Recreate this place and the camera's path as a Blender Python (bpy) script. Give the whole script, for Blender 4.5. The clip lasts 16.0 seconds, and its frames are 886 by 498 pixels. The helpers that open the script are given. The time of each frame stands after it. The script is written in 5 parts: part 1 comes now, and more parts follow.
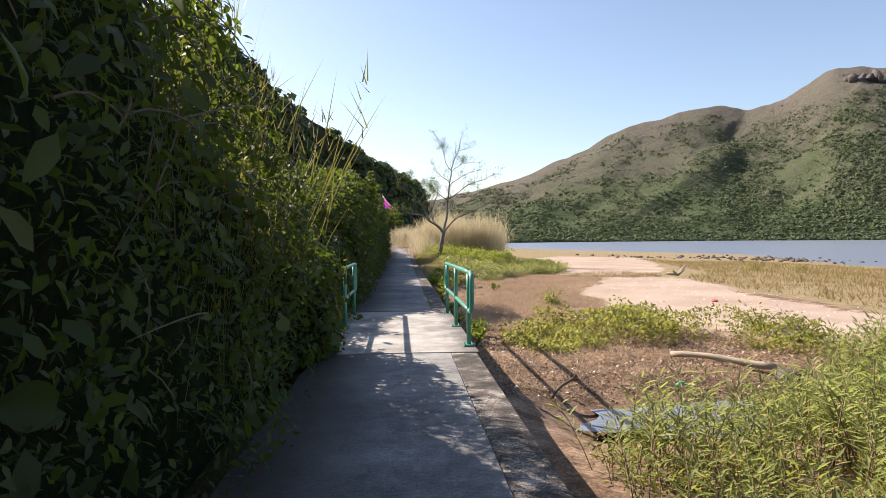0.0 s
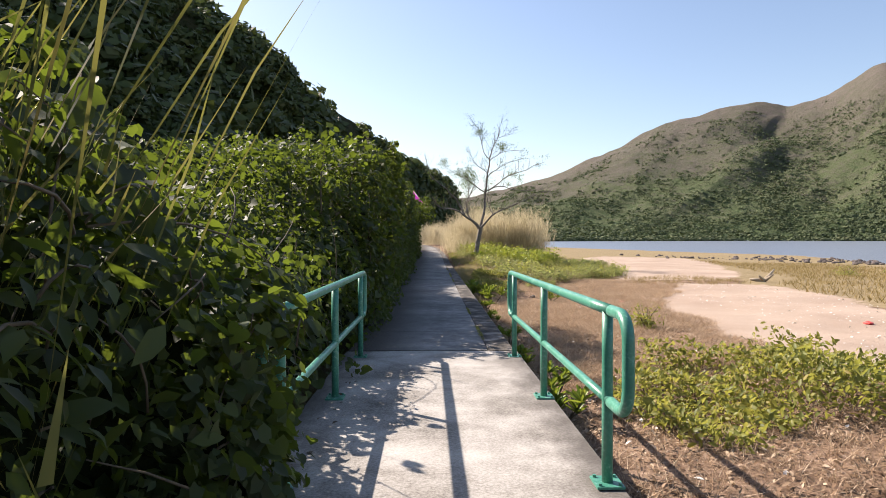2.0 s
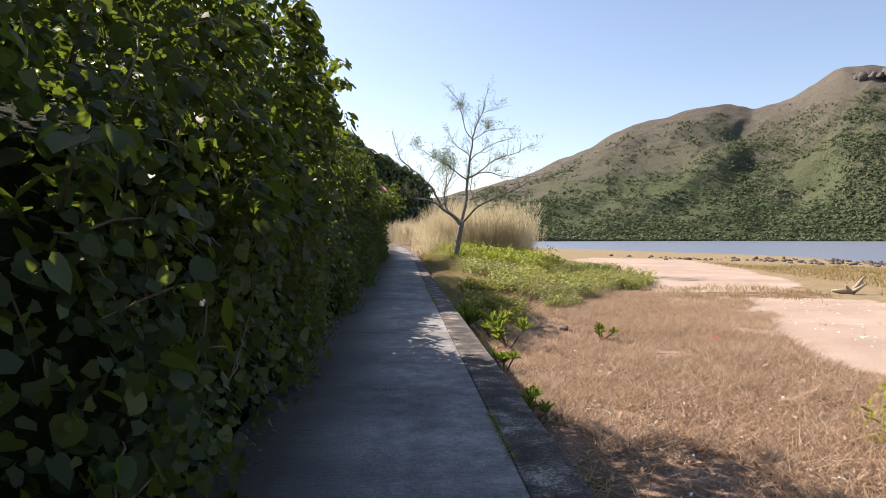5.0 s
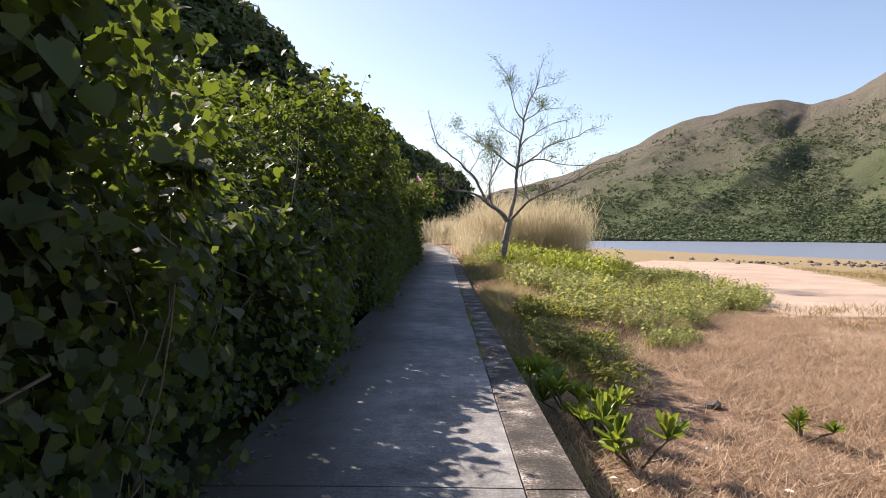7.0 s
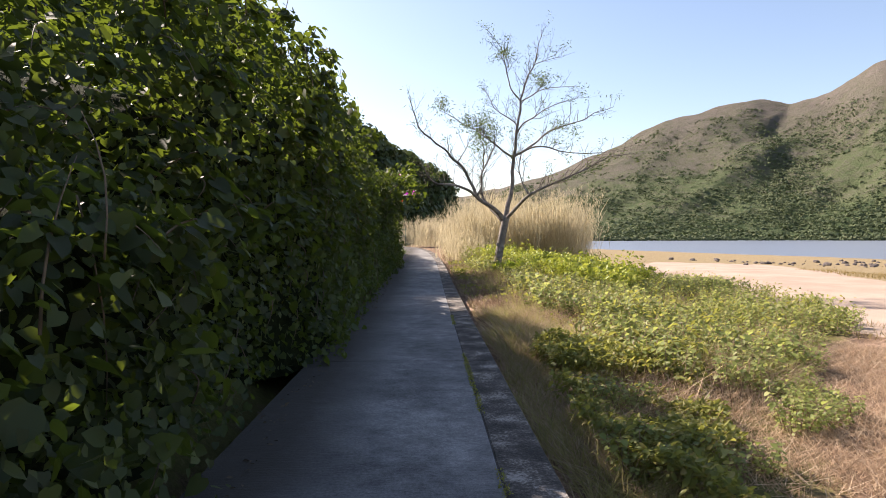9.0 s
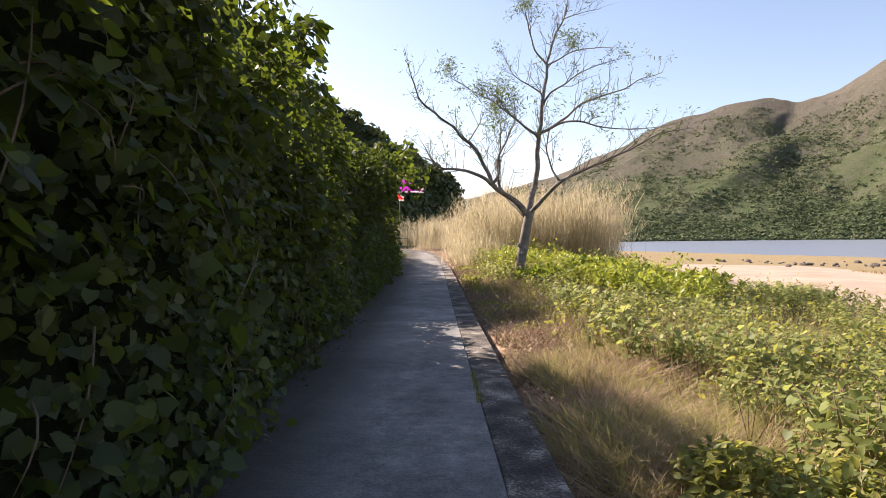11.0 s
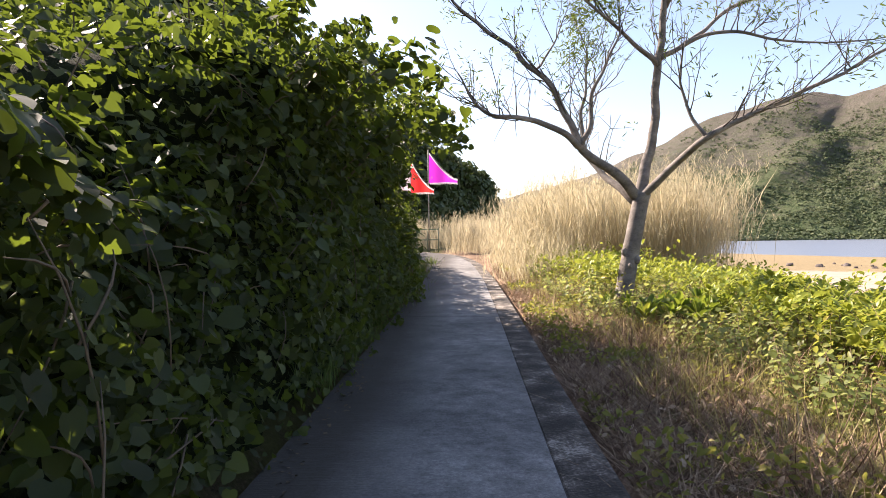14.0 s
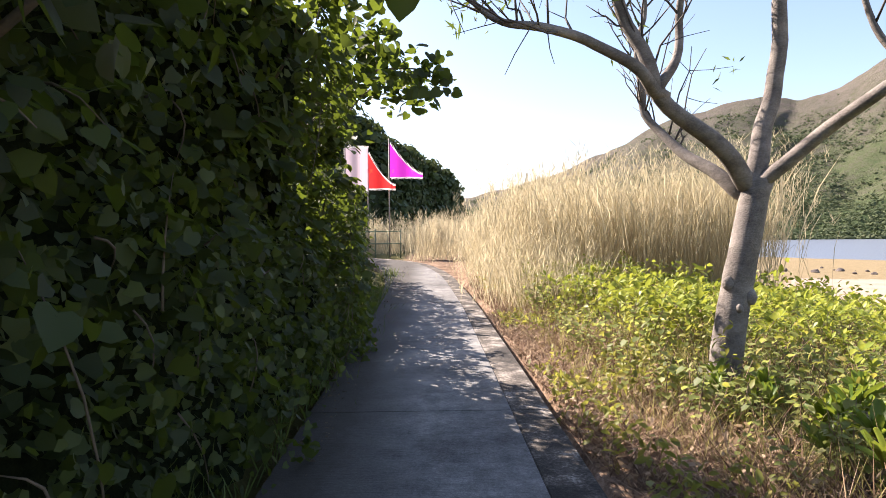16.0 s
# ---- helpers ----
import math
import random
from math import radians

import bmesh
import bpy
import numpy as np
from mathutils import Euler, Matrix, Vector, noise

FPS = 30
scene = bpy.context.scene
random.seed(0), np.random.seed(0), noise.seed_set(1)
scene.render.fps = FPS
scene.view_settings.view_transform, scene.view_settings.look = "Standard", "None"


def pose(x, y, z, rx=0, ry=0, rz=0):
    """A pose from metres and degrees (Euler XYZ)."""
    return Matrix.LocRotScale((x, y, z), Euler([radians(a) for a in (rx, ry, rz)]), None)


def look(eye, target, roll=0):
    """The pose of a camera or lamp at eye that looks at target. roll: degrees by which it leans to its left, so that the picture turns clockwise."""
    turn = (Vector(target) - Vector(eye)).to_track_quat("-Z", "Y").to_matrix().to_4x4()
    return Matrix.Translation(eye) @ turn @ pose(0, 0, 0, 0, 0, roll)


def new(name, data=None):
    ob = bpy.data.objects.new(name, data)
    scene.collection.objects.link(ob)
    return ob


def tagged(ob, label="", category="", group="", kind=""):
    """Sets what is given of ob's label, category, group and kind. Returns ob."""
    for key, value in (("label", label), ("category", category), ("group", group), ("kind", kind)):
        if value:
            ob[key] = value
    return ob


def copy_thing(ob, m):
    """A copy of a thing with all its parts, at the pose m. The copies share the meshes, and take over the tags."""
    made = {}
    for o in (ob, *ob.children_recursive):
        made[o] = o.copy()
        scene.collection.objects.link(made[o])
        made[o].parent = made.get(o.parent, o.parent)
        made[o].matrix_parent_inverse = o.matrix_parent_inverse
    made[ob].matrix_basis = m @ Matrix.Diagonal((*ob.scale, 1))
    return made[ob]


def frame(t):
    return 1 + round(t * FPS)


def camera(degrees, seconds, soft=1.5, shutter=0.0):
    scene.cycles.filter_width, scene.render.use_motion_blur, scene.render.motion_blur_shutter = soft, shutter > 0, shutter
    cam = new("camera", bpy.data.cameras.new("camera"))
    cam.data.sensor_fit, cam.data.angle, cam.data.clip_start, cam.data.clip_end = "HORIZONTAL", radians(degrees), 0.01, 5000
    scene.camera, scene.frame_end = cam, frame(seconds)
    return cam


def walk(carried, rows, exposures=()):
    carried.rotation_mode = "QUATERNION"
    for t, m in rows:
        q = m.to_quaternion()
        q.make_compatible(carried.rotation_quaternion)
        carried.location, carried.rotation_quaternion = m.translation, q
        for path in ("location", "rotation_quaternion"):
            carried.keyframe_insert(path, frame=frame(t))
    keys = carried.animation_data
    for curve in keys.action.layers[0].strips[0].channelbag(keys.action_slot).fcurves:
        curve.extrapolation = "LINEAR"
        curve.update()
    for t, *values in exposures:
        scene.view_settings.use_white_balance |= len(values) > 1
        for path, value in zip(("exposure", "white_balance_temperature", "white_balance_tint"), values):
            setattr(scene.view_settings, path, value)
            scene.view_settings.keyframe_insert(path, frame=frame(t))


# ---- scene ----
cam = camera(70.8, 16.0, soft=0.6)
PATH = [
    (0, (0.076, 1.215, 1.39), (0.21, 3.211, 1.361), -0.4),
    (0.5, (0.083, 2.349, 1.409), (0.184, 4.346, 1.38), -0.3),
    (1, (-0.038, 3.512, 1.321), (0.047, 5.51, 1.287), -0.0),
    (1.5, (-0.039, 4.657, 1.361), (0.071, 6.654, 1.326), -0.0),
    (2, (-0.006, 5.936, 1.352), (0.031, 7.936, 1.317), 0.0),
    (2.5, (-0.088, 7.189, 1.244), (-0.089, 9.189, 1.209), 0.0),
    (3, (-0.073, 8.435, 1.314), (0.05, 10.431, 1.284), -0.3),
    (3.5, (-0.029, 9.628, 1.236), (0.147, 11.62, 1.206), -0.3),
    (4, (-0.046, 10.876, 1.26), (0.046, 12.874, 1.227), -0.0),
    (6.5, (0.262, 17.406, 1.198), (0.464, 19.396, 1.161), 0.1),
    (7, (0.247, 18.515, 1.297), (0.247, 20.514, 1.256), 0.5),
    (7.5, (0.157, 19.478, 1.255), (0.229, 21.476, 1.214), 0.5),
    (8, (0.175, 20.592, 1.319), (0.317, 22.587, 1.276), 0.5),
    (8.5, (0.246, 21.641, 1.324), (0.311, 23.64, 1.284), 0.4),
    (11, (0.32, 27.414, 1.251), (0.352, 29.414, 1.223), -0.5),
    (11.5, (0.406, 28.603, 1.221), (0.47, 30.602, 1.186), -0.1),
    (12, (0.382, 29.884, 1.322), (0.382, 31.884, 1.292), -0.5),
    (12.5, (0.284, 31.063, 1.253), (0.282, 33.063, 1.226), -0.5),
    (13, (0.333, 32.356, 1.289), (0.412, 34.354, 1.26), -0.6),
    (13.5, (0.312, 33.548, 1.363), (0.339, 35.547, 1.339), -0.8),
    (14, (0.19, 34.912, 1.296), (0.113, 36.911, 1.272), -0.7),
    (14.5, (0.209, 36.071, 1.405), (0.153, 38.07, 1.38), -0.7),
    (15, (0.193, 37.262, 1.409), (0.212, 39.262, 1.382), -0.7),
    (15.5, (0.04, 38.419, 1.443), (0.046, 40.419, 1.415), -0.6),
    (16, (0.021, 39.64, 1.522), (0.062, 41.64, 1.494), -0.6),
]
walk(cam, [(r[0], look(*r[1:])) for r in PATH], [(0, 1.05, 6900, 16), (6.5, 1.1, 6950, 19), (8.5, 1.25, 7000, 19), (11.5, 1.3, 7300, 21), (14.5, 1.64, 7100, 21), (16, 1.61, 6900, 20)])

# ---------------------------------------------------------------- world and sun
SUN_TO = Vector((-1.02, 0.80, 1.0)).normalized()      # towards the sun
world = bpy.data.worlds.new("world")
scene.world = world
world.use_nodes = True
_wn = world.node_tree
_sky = _wn.nodes.new("ShaderNodeTexSky")
_sky.sky_type = 'NISHITA'
_sky.sun_disc = False
_sky.sun_elevation = math.asin(SUN_TO.z)
_sky.sun_rotation = math.atan2(SUN_TO.x, SUN_TO.y)
_sky.air_density, _sky.dust_density, _sky.ozone_density = 1.0, 0.8, 1.5
_wn.nodes["Background"].inputs[1].default_value = 0.098
_wn.links.new(_sky.outputs[0], _wn.nodes["Background"].inputs[0])
sun = new("sun", bpy.data.lights.new("sun", 'SUN'))
sun.data.energy, sun.data.angle, sun.data.color = 5.5, radians(0.55), (1.0, 0.94, 0.84)
sun.matrix_world = look(SUN_TO * 60, (0, 0, 0))

rng = np.random.default_rng(11)

# ---------------------------------------------------------------- mesh tools


def mesh_from(name, V, F, smooth=False):
    """A mesh from an array of vertices and an array of triangles or quads."""
    V, F = np.asarray(V, np.float32).reshape(-1, 3), np.asarray(F, np.int32)
    me = bpy.data.meshes.new(name)
    me.vertices.add(len(V))
    me.vertices.foreach_set("co", V.ravel())
    k = F.shape[1]
    me.loops.add(F.size)
    me.loops.foreach_set("vertex_index", F.ravel())
    me.polygons.add(len(F))
    me.polygons.foreach_set("loop_start", np.arange(0, F.size, k, dtype=np.int32))
    if smooth:
        me.polygons.foreach_set("use_smooth", np.ones(len(F), dtype=bool))
    me.update(calc_edges=True)
    me.validate()
    return me


def join(*pieces):
    V, F, n = [], [], 0
    for v, f in pieces:
        V.append(np.asarray(v).reshape(-1, 3))
        F.append(np.asarray(f) + n)
        n += len(V[-1])
    return np.concatenate(V), np.concatenate(F)


def put(name, me, material, parent=None, label=""):
    """One mesh object with its material, under a parent if given."""
    if material.name not in me.materials:
        me.materials.append(material)
    ob = new(name, me)
    if parent is not None:
        ob.parent = parent
    if label:
        tagged(ob, label)
    return ob


def part(name, bm, material, parent=None, label="", smooth=False):
    me = bpy.data.meshes.new(name)
    bm.normal_update()
    bm.to_mesh(me)
    bm.free()
    if smooth:
        for p in me.polygons:
            p.use_smooth = True
    return put(name, me, material, parent, label)


def thing(name, place, label, category, group="", kind=""):
    ob = new(name)
    ob.location = place
    ob.empty_display_size = 0.1
    return tagged(ob, label, category, group, kind)


def scattered(T, P, R, S):
    """Copies of a template (vertices, triangles) at places P, with turns R and sizes S."""
    tv, tf = np.asarray(T[0], float), np.asarray(T[1], int)
    S = np.asarray(S, float)
    S = S[:, None] if S.ndim == 1 else S
    V = np.einsum("kij,nj->kni", R, tv) * S[:, None, :] if S.shape[1] == 1 else np.einsum("kij,knj->kni", R, tv[None] * S[:, None, :])
    V = V + P[:, None, :]
    F = tf[None] + (np.arange(len(P)) * len(tv))[:, None, None]
    return V.reshape(-1, 3), F.reshape(-1, tf.shape[1])


def turns(normal, roll):
    """Turn matrices whose z is the given normal, rolled about it; y is the way the tip hangs."""
    n = normal / np.linalg.norm(normal, axis=1, keepdims=True)
    up = np.tile([0.0, 0.0, -1.0], (len(n), 1)) + rng.normal(0, 0.02, (len(n), 3))
    x = np.cross(up, n)
    x /= np.linalg.norm(x, axis=1, keepdims=True) + 1e-9
    y = np.cross(n, x)
    c, s = np.cos(roll)[:, None], np.sin(roll)[:, None]
    return np.stack([x * c + y * s, y * c - x * s, n], axis=2)


def tube(points, radii, sides=6):
    """A tapered tube along points, as vertices and triangles."""
    pts = [Vector(p) for p in points]
    V, F = [], []
    ref = Vector((0.31, 0.77, 0.2))
    for i, p in enumerate(pts):
        d = (pts[min(i + 1, len(pts) - 1)] - pts[max(i - 1, 0)]).normalized()
        a = d.cross(ref)
        if a.length < 1e-3:
            a = d.cross(Vector((1, 0, 0)))
        a.normalize()
        b = d.cross(a)
        for k in range(sides):
            t = 2 * math.pi * k / sides
            V.append(p + (a * math.cos(t) + b * math.sin(t)) * radii[i])
    n = len(pts)
    for i in range(n - 1):
        for k in range(sides):
            a, b = i * sides + k, i * sides + (k + 1) % sides
            F += [(a, b, b + sides), (a, b + sides, a + sides)]
    for k in range(1, sides - 1):
        F += [(0, k + 1, k), ((n - 1) * sides, (n - 1) * sides + k, (n - 1) * sides + k + 1)]
    return np.array([tuple(v) for v in V]), np.array(F)


def bent(points, steps=5):
    """A smooth line through points (Catmull-Rom)."""
    P = [Vector(p) for p in points]
    P = [P[0] * 2 - P[1]] + P + [P[-1] * 2 - P[-2]]
    out = []
    for i in range(1, len(P) - 2):
        a, b, c, d = P[i - 1:i + 3]
        for k in range(steps):
            t = k / steps
            out.append(0.5 * (2 * b + (c - a) * t + (2 * a - 5 * b + 4 * c - d) * t * t + (3 * b - a - 3 * c + d) * t ** 3))
    return out + [P[-2]]


def wobble(x, y, z=0.0):
    return noise.noise(Vector((x, y, z)))


def grid_noise(X, Y, scale, seed=0, octaves=4):
    """Smooth value noise for arrays, about -1 to 1."""
    out, amp, tot = np.zeros(np.shape(X)), 1.0, 0.0
    for o in range(octaves):
        x, y = np.asarray(X) * scale * 2 ** o + 17.3 * seed + 5.1 * o, np.asarray(Y) * scale * 2 ** o - 9.7 * seed + 3.3 * o
        xi, yi = np.floor(x).astype(np.int64), np.floor(y).astype(np.int64)
        fx, fy = x - xi, y - yi
        fx, fy = fx * fx * (3 - 2 * fx), fy * fy * (3 - 2 * fy)

        def h(a, b):
            v = (a * 374761393 + b * 668265263 + (seed + 7 * o) * 2147483 + 12345) & 0x7FFFFFFF
            v = ((v ^ (v >> 13)) * 1274126177) & 0x7FFFFFFF
            return (v ^ (v >> 16)) % 10007 / 5003.0 - 1
        top = h(xi, yi) * (1 - fx) + h(xi + 1, yi) * fx
        bot = h(xi, yi + 1) * (1 - fx) + h(xi + 1, yi + 1) * fx
        out += amp * (top * (1 - fy) + bot * fy)
        tot += amp
        amp *= 0.5
    return out / tot


def step(a, b, x):
    t = np.clip((np.asarray(x, float) - a) / (b - a), 0, 1)
    return t * t * (3 - 2 * t)


# ---------------------------------------------------------------- materials


def node_material(name):
    m = bpy.data.materials.new(name)
    m.use_nodes = True
    return m, m.node_tree, m.node_tree.nodes["Principled BSDF"]


def ramp(nt, fac, stops):
    r = nt.nodes.new("ShaderNodeValToRGB")
    e = r.color_ramp.elements
    while len(e) < len(stops):
        e.new(0.5)
    for k, (p, c) in enumerate(stops):
        e[k].position, e[k].color = p, (*c, 1)
    nt.links.new(fac, r.inputs[0])
    return r.outputs[0]


def noise_node(nt, scale, detail=6, rough=0.6, vec=None, kind="noise", stretch=None):
    if vec is None:
        vec = nt.nodes.new("ShaderNodeTexCoord").outputs["Object"]
    if stretch:
        mp = nt.nodes.new("ShaderNodeMapping")
        mp.inputs["Scale"].default_value = stretch
        nt.links.new(vec, mp.inputs[0])
        vec = mp.outputs[0]
    n = nt.nodes.new("ShaderNodeTexNoise")
    n.inputs["Scale"].default_value, n.inputs["Detail"].default_value, n.inputs["Roughness"].default_value = scale, detail, rough
    nt.links.new(vec, n.inputs["Vector"])
    return n.outputs["Fac"]


def mixed(nt, fac, a, b, mode="MIX"):
    m = nt.nodes.new("ShaderNodeMix")
    m.data_type, m.blend_type = "RGBA", mode
    for sock, v in ((m.inputs[0], fac), (m.inputs[6], a), (m.inputs[7], b)):
        if hasattr(v, "default_value"):
            nt.links.new(v, sock)
        else:
            sock.default_value = v if isinstance(v, (int, float)) else (*v, 1)
    return m.outputs[2]


def bump(nt, bsdf, height, strength=0.3, distance=0.02):
    b = nt.nodes.new("ShaderNodeBump")
    b.inputs["Strength"].default_value, b.inputs["Distance"].default_value = strength, distance
    nt.links.new(height, b.inputs["Height"])
    nt.links.new(b.outputs[0], bsdf.inputs["Normal"])


def math_node(nt, op, a, b=0.5):
    m = nt.nodes.new("ShaderNodeMath")
    m.operation = op
    for sock, v in zip(m.inputs, (a, b)):
        if hasattr(v, "default_value"):
            nt.links.new(v, sock)
        else:
            sock.default_value = v
    return m.outputs[0]


def surface(name, stops, scale=3.0, fine=40.0, rough=0.8, depth=0.3, dist=0.01, metal=0.0, stretch=None, islands=0.0):
    """A two-scale mottled surface: broad patches and fine grain, with relief."""
    m, nt, b = node_material(name)
    broad, grain = noise_node(nt, scale, 5, 0.6, stretch=stretch), noise_node(nt, fine, 4, 0.7, stretch=stretch)
    f = math_node(nt, 'ADD', math_node(nt, 'MULTIPLY', broad, 0.65), math_node(nt, 'MULTIPLY', grain, 0.35))
    if islands:
        g = nt.nodes.new("ShaderNodeNewGeometry").outputs["Random Per Island"]
        f = math_node(nt, 'ADD', math_node(nt, 'MULTIPLY', f, 1 - islands), math_node(nt, 'MULTIPLY', g, islands))
    nt.links.new(ramp(nt, f, stops), b.inputs["Base Color"])
    b.inputs["Roughness"].default_value, b.inputs["Metallic"].default_value = rough, metal
    bump(nt, b, grain, depth, dist)
    return m


def leaf_material(name, stops, glow, rough=0.42, through_light=0.35, patch=0.25, single=False, grain=0.9):
    """Leaves: colour varies from leaf to leaf and in patches; thin enough to let light through."""
    m, nt, b = node_material(name)
    g = nt.nodes.new("ShaderNodeObjectInfo").outputs["Random"] if single else nt.nodes.new("ShaderNodeNewGeometry").outputs["Random Per Island"]
    p = noise_node(nt, grain, 3)
    f = math_node(nt, 'ADD', math_node(nt, 'MULTIPLY', g, 1 - patch), math_node(nt, 'MULTIPLY', p, patch))
    col = ramp(nt, f, stops)
    col = mixed(nt, math_node(nt, 'MULTIPLY', noise_node(nt, 60, 2), 0.35), col, (0.05, 0.06, 0.02), "MIX")
    nt.links.new(col, b.inputs["Base Color"])
    b.inputs["Roughness"].default_value = rough
    b.inputs["Specular IOR Level"].default_value = 0.25
    tr = nt.nodes.new("ShaderNodeBsdfTranslucent")
    nt.links.new(mixed(nt, 0.6, col, glow), tr.inputs[0])
    mx = nt.nodes.new("ShaderNodeMixShader")
    mx.inputs[0].default_value = through_light
    nt.links.new(b.outputs[0], mx.inputs[1])
    nt.links.new(tr.outputs[0], mx.inputs[2])
    nt.links.new(mx.outputs[0], nt.nodes["Material Output"].inputs[0])
    return m


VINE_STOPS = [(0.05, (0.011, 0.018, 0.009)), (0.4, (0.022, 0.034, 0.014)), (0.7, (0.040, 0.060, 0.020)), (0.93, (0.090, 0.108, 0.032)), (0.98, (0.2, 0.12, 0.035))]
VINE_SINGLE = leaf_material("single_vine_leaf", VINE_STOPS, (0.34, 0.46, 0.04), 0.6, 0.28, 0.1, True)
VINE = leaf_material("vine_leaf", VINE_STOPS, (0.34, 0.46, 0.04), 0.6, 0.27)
REED_GREEN = leaf_material("reed_blade", [(0.1, (0.07, 0.09, 0.02)), (0.5, (0.14, 0.14, 0.04)), (0.9, (0.30, 0.21, 0.08))], (0.35, 0.33, 0.08), 0.5)
SHRUB = leaf_material("shrub_leaf", [(0.05, (0.06, 0.078, 0.02)), (0.35, (0.14, 0.165, 0.04)), (0.7, (0.26, 0.26, 0.065)), (0.85, (0.36, 0.30, 0.09)), (0.97, (0.34, 0.20, 0.07))], (0.54, 0.52, 0.09), 0.5, 0.42)
BEACH_LEAF = leaf_material("beach_leaf", [(0.05, (0.11, 0.15, 0.025)), (0.4, (0.24, 0.30, 0.045)), (0.8, (0.42, 0.43, 0.07)), (0.97, (0.48, 0.32, 0.07))], (0.50, 0.54, 0.07), 0.42, 0.36)
BEACH_SINGLE = leaf_material("single_beach_leaf", [(0.05, (0.05, 0.10, 0.02)), (0.5, (0.12, 0.19, 0.03)), (0.9, (0.24, 0.29, 0.045)), (0.98, (0.4, 0.28, 0.06))], (0.42, 0.5, 0.05), 0.36, 0.32, 0.1, True)
STRAW = leaf_material("straw", [(0.08, (0.10, 0.058, 0.036)), (0.38, (0.33, 0.21, 0.14)), (0.7, (0.60, 0.44, 0.31)), (0.97, (0.76, 0.64, 0.50))], (0.62, 0.46, 0.3), 0.75, 0.34)
PLUME = leaf_material("silver_grass", [(0.05, (0.24, 0.195, 0.11)), (0.5, (0.47, 0.39, 0.235)), (0.95, (0.72, 0.64, 0.46))], (0.72, 0.63, 0.43), 0.7, 0.5)
MARSH = leaf_material("marsh_grass", [(0.05, (0.17, 0.125, 0.05)), (0.5, (0.30, 0.215, 0.09)), (0.95, (0.42, 0.32, 0.15))], (0.45, 0.32, 0.1), 0.7, 0.25)
GRASS = leaf_material("grass_blade", [(0.05, (0.10, 0.12, 0.03)), (0.5, (0.28, 0.25, 0.08)), (0.95, (0.55, 0.45, 0.22))], (0.58, 0.52, 0.2), 0.6, 0.42)
# Inside of the hedge: deep shade put into a near-black base colour.
SHADE_CORE = surface("thicket", [(0.35, (0.011, 0.016, 0.008)), (0.55, (0.026, 0.034, 0.014)), (0.7, (0.046, 0.052, 0.024))], 9, 60, 1.0, 1.0, 0.05)
SHADE_CORE.node_tree.nodes["Principled BSDF"].inputs["Specular IOR Level"].default_value = 0.05
TWIG = surface("twig", [(0.3, (0.06, 0.045, 0.03)), (0.7, (0.16, 0.12, 0.08))], 5, 60, 0.85)
TWIG_DARK = surface("dark_twig", [(0.3, (0.045, 0.036, 0.03)), (0.7, (0.11, 0.09, 0.075))], 5, 60, 0.85)
BARK = surface("bark", [(0.30, (0.06, 0.05, 0.044)), (0.46, (0.15, 0.128, 0.112)), (0.70, (0.33, 0.29, 0.255))], 4, 45, 0.85, 0.8, 0.014, stretch=(1, 1, 1.6))
TREE_LEAF = leaf_material("tree_leaflet", [(0.05, (0.045, 0.085, 0.02)), (0.6, (0.09, 0.14, 0.035)), (0.85, (0.16, 0.18, 0.05)), (0.97, (0.3, 0.16, 0.06))], (0.25, 0.34, 0.05), 0.5, 0.3)


def slab_material():
    """Old cast concrete: mottled, damp-stained, with a brushed grain across and dirt towards its wall side."""
    m, nt, b = node_material("concrete")
    g = nt.nodes.new("ShaderNodeNewGeometry").outputs["Position"]
    broad, mid, grain = noise_node(nt, 0.9, 5, 0.6, g), noise_node(nt, 5.5, 8, 0.78, g), noise_node(nt, 48, 5, 0.8, g)
    brush = noise_node(nt, 30, 3, 0.6, g, stretch=(0.15, 1.6, 1))
    f = math_node(nt, 'ADD', math_node(nt, 'MULTIPLY', broad, 0.34), math_node(nt, 'ADD', math_node(nt, 'MULTIPLY', mid, 0.38), math_node(nt, 'MULTIPLY', grain, 0.28)))
    col = ramp(nt, f, [(0.38, (0.05, 0.048, 0.047)), (0.455, (0.115, 0.112, 0.11)), (0.525, (0.20, 0.194, 0.188)), (0.61, (0.36, 0.348, 0.33))])
    col = mixed(nt, math_node(nt, 'MULTIPLY', brush, 0.12), col, (0.09, 0.088, 0.086))
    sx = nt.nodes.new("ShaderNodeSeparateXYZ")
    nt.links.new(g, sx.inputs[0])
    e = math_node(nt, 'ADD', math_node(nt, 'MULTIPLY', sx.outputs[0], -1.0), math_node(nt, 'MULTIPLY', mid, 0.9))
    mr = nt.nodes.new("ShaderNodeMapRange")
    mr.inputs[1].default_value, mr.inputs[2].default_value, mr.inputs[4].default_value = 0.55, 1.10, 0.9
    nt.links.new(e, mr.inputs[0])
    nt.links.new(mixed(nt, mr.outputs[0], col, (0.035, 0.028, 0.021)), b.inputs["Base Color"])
    b.inputs["Roughness"].default_value = 0.85
    bump(nt, b, math_node(nt, 'ADD', brush, math_node(nt, 'ADD', grain, mid)), 0.6, 0.008)
    return m


CONCRETE = slab_material()
CONCRETE_DARK = surface("stained_concrete", [(0.40, (0.022, 0.018, 0.014)), (0.48, (0.055, 0.046, 0.038)), (0.54, (0.12, 0.10, 0.082)), (0.62, (0.36, 0.32, 0.28))], 3.0, 48, 0.92, 0.8, 0.012)


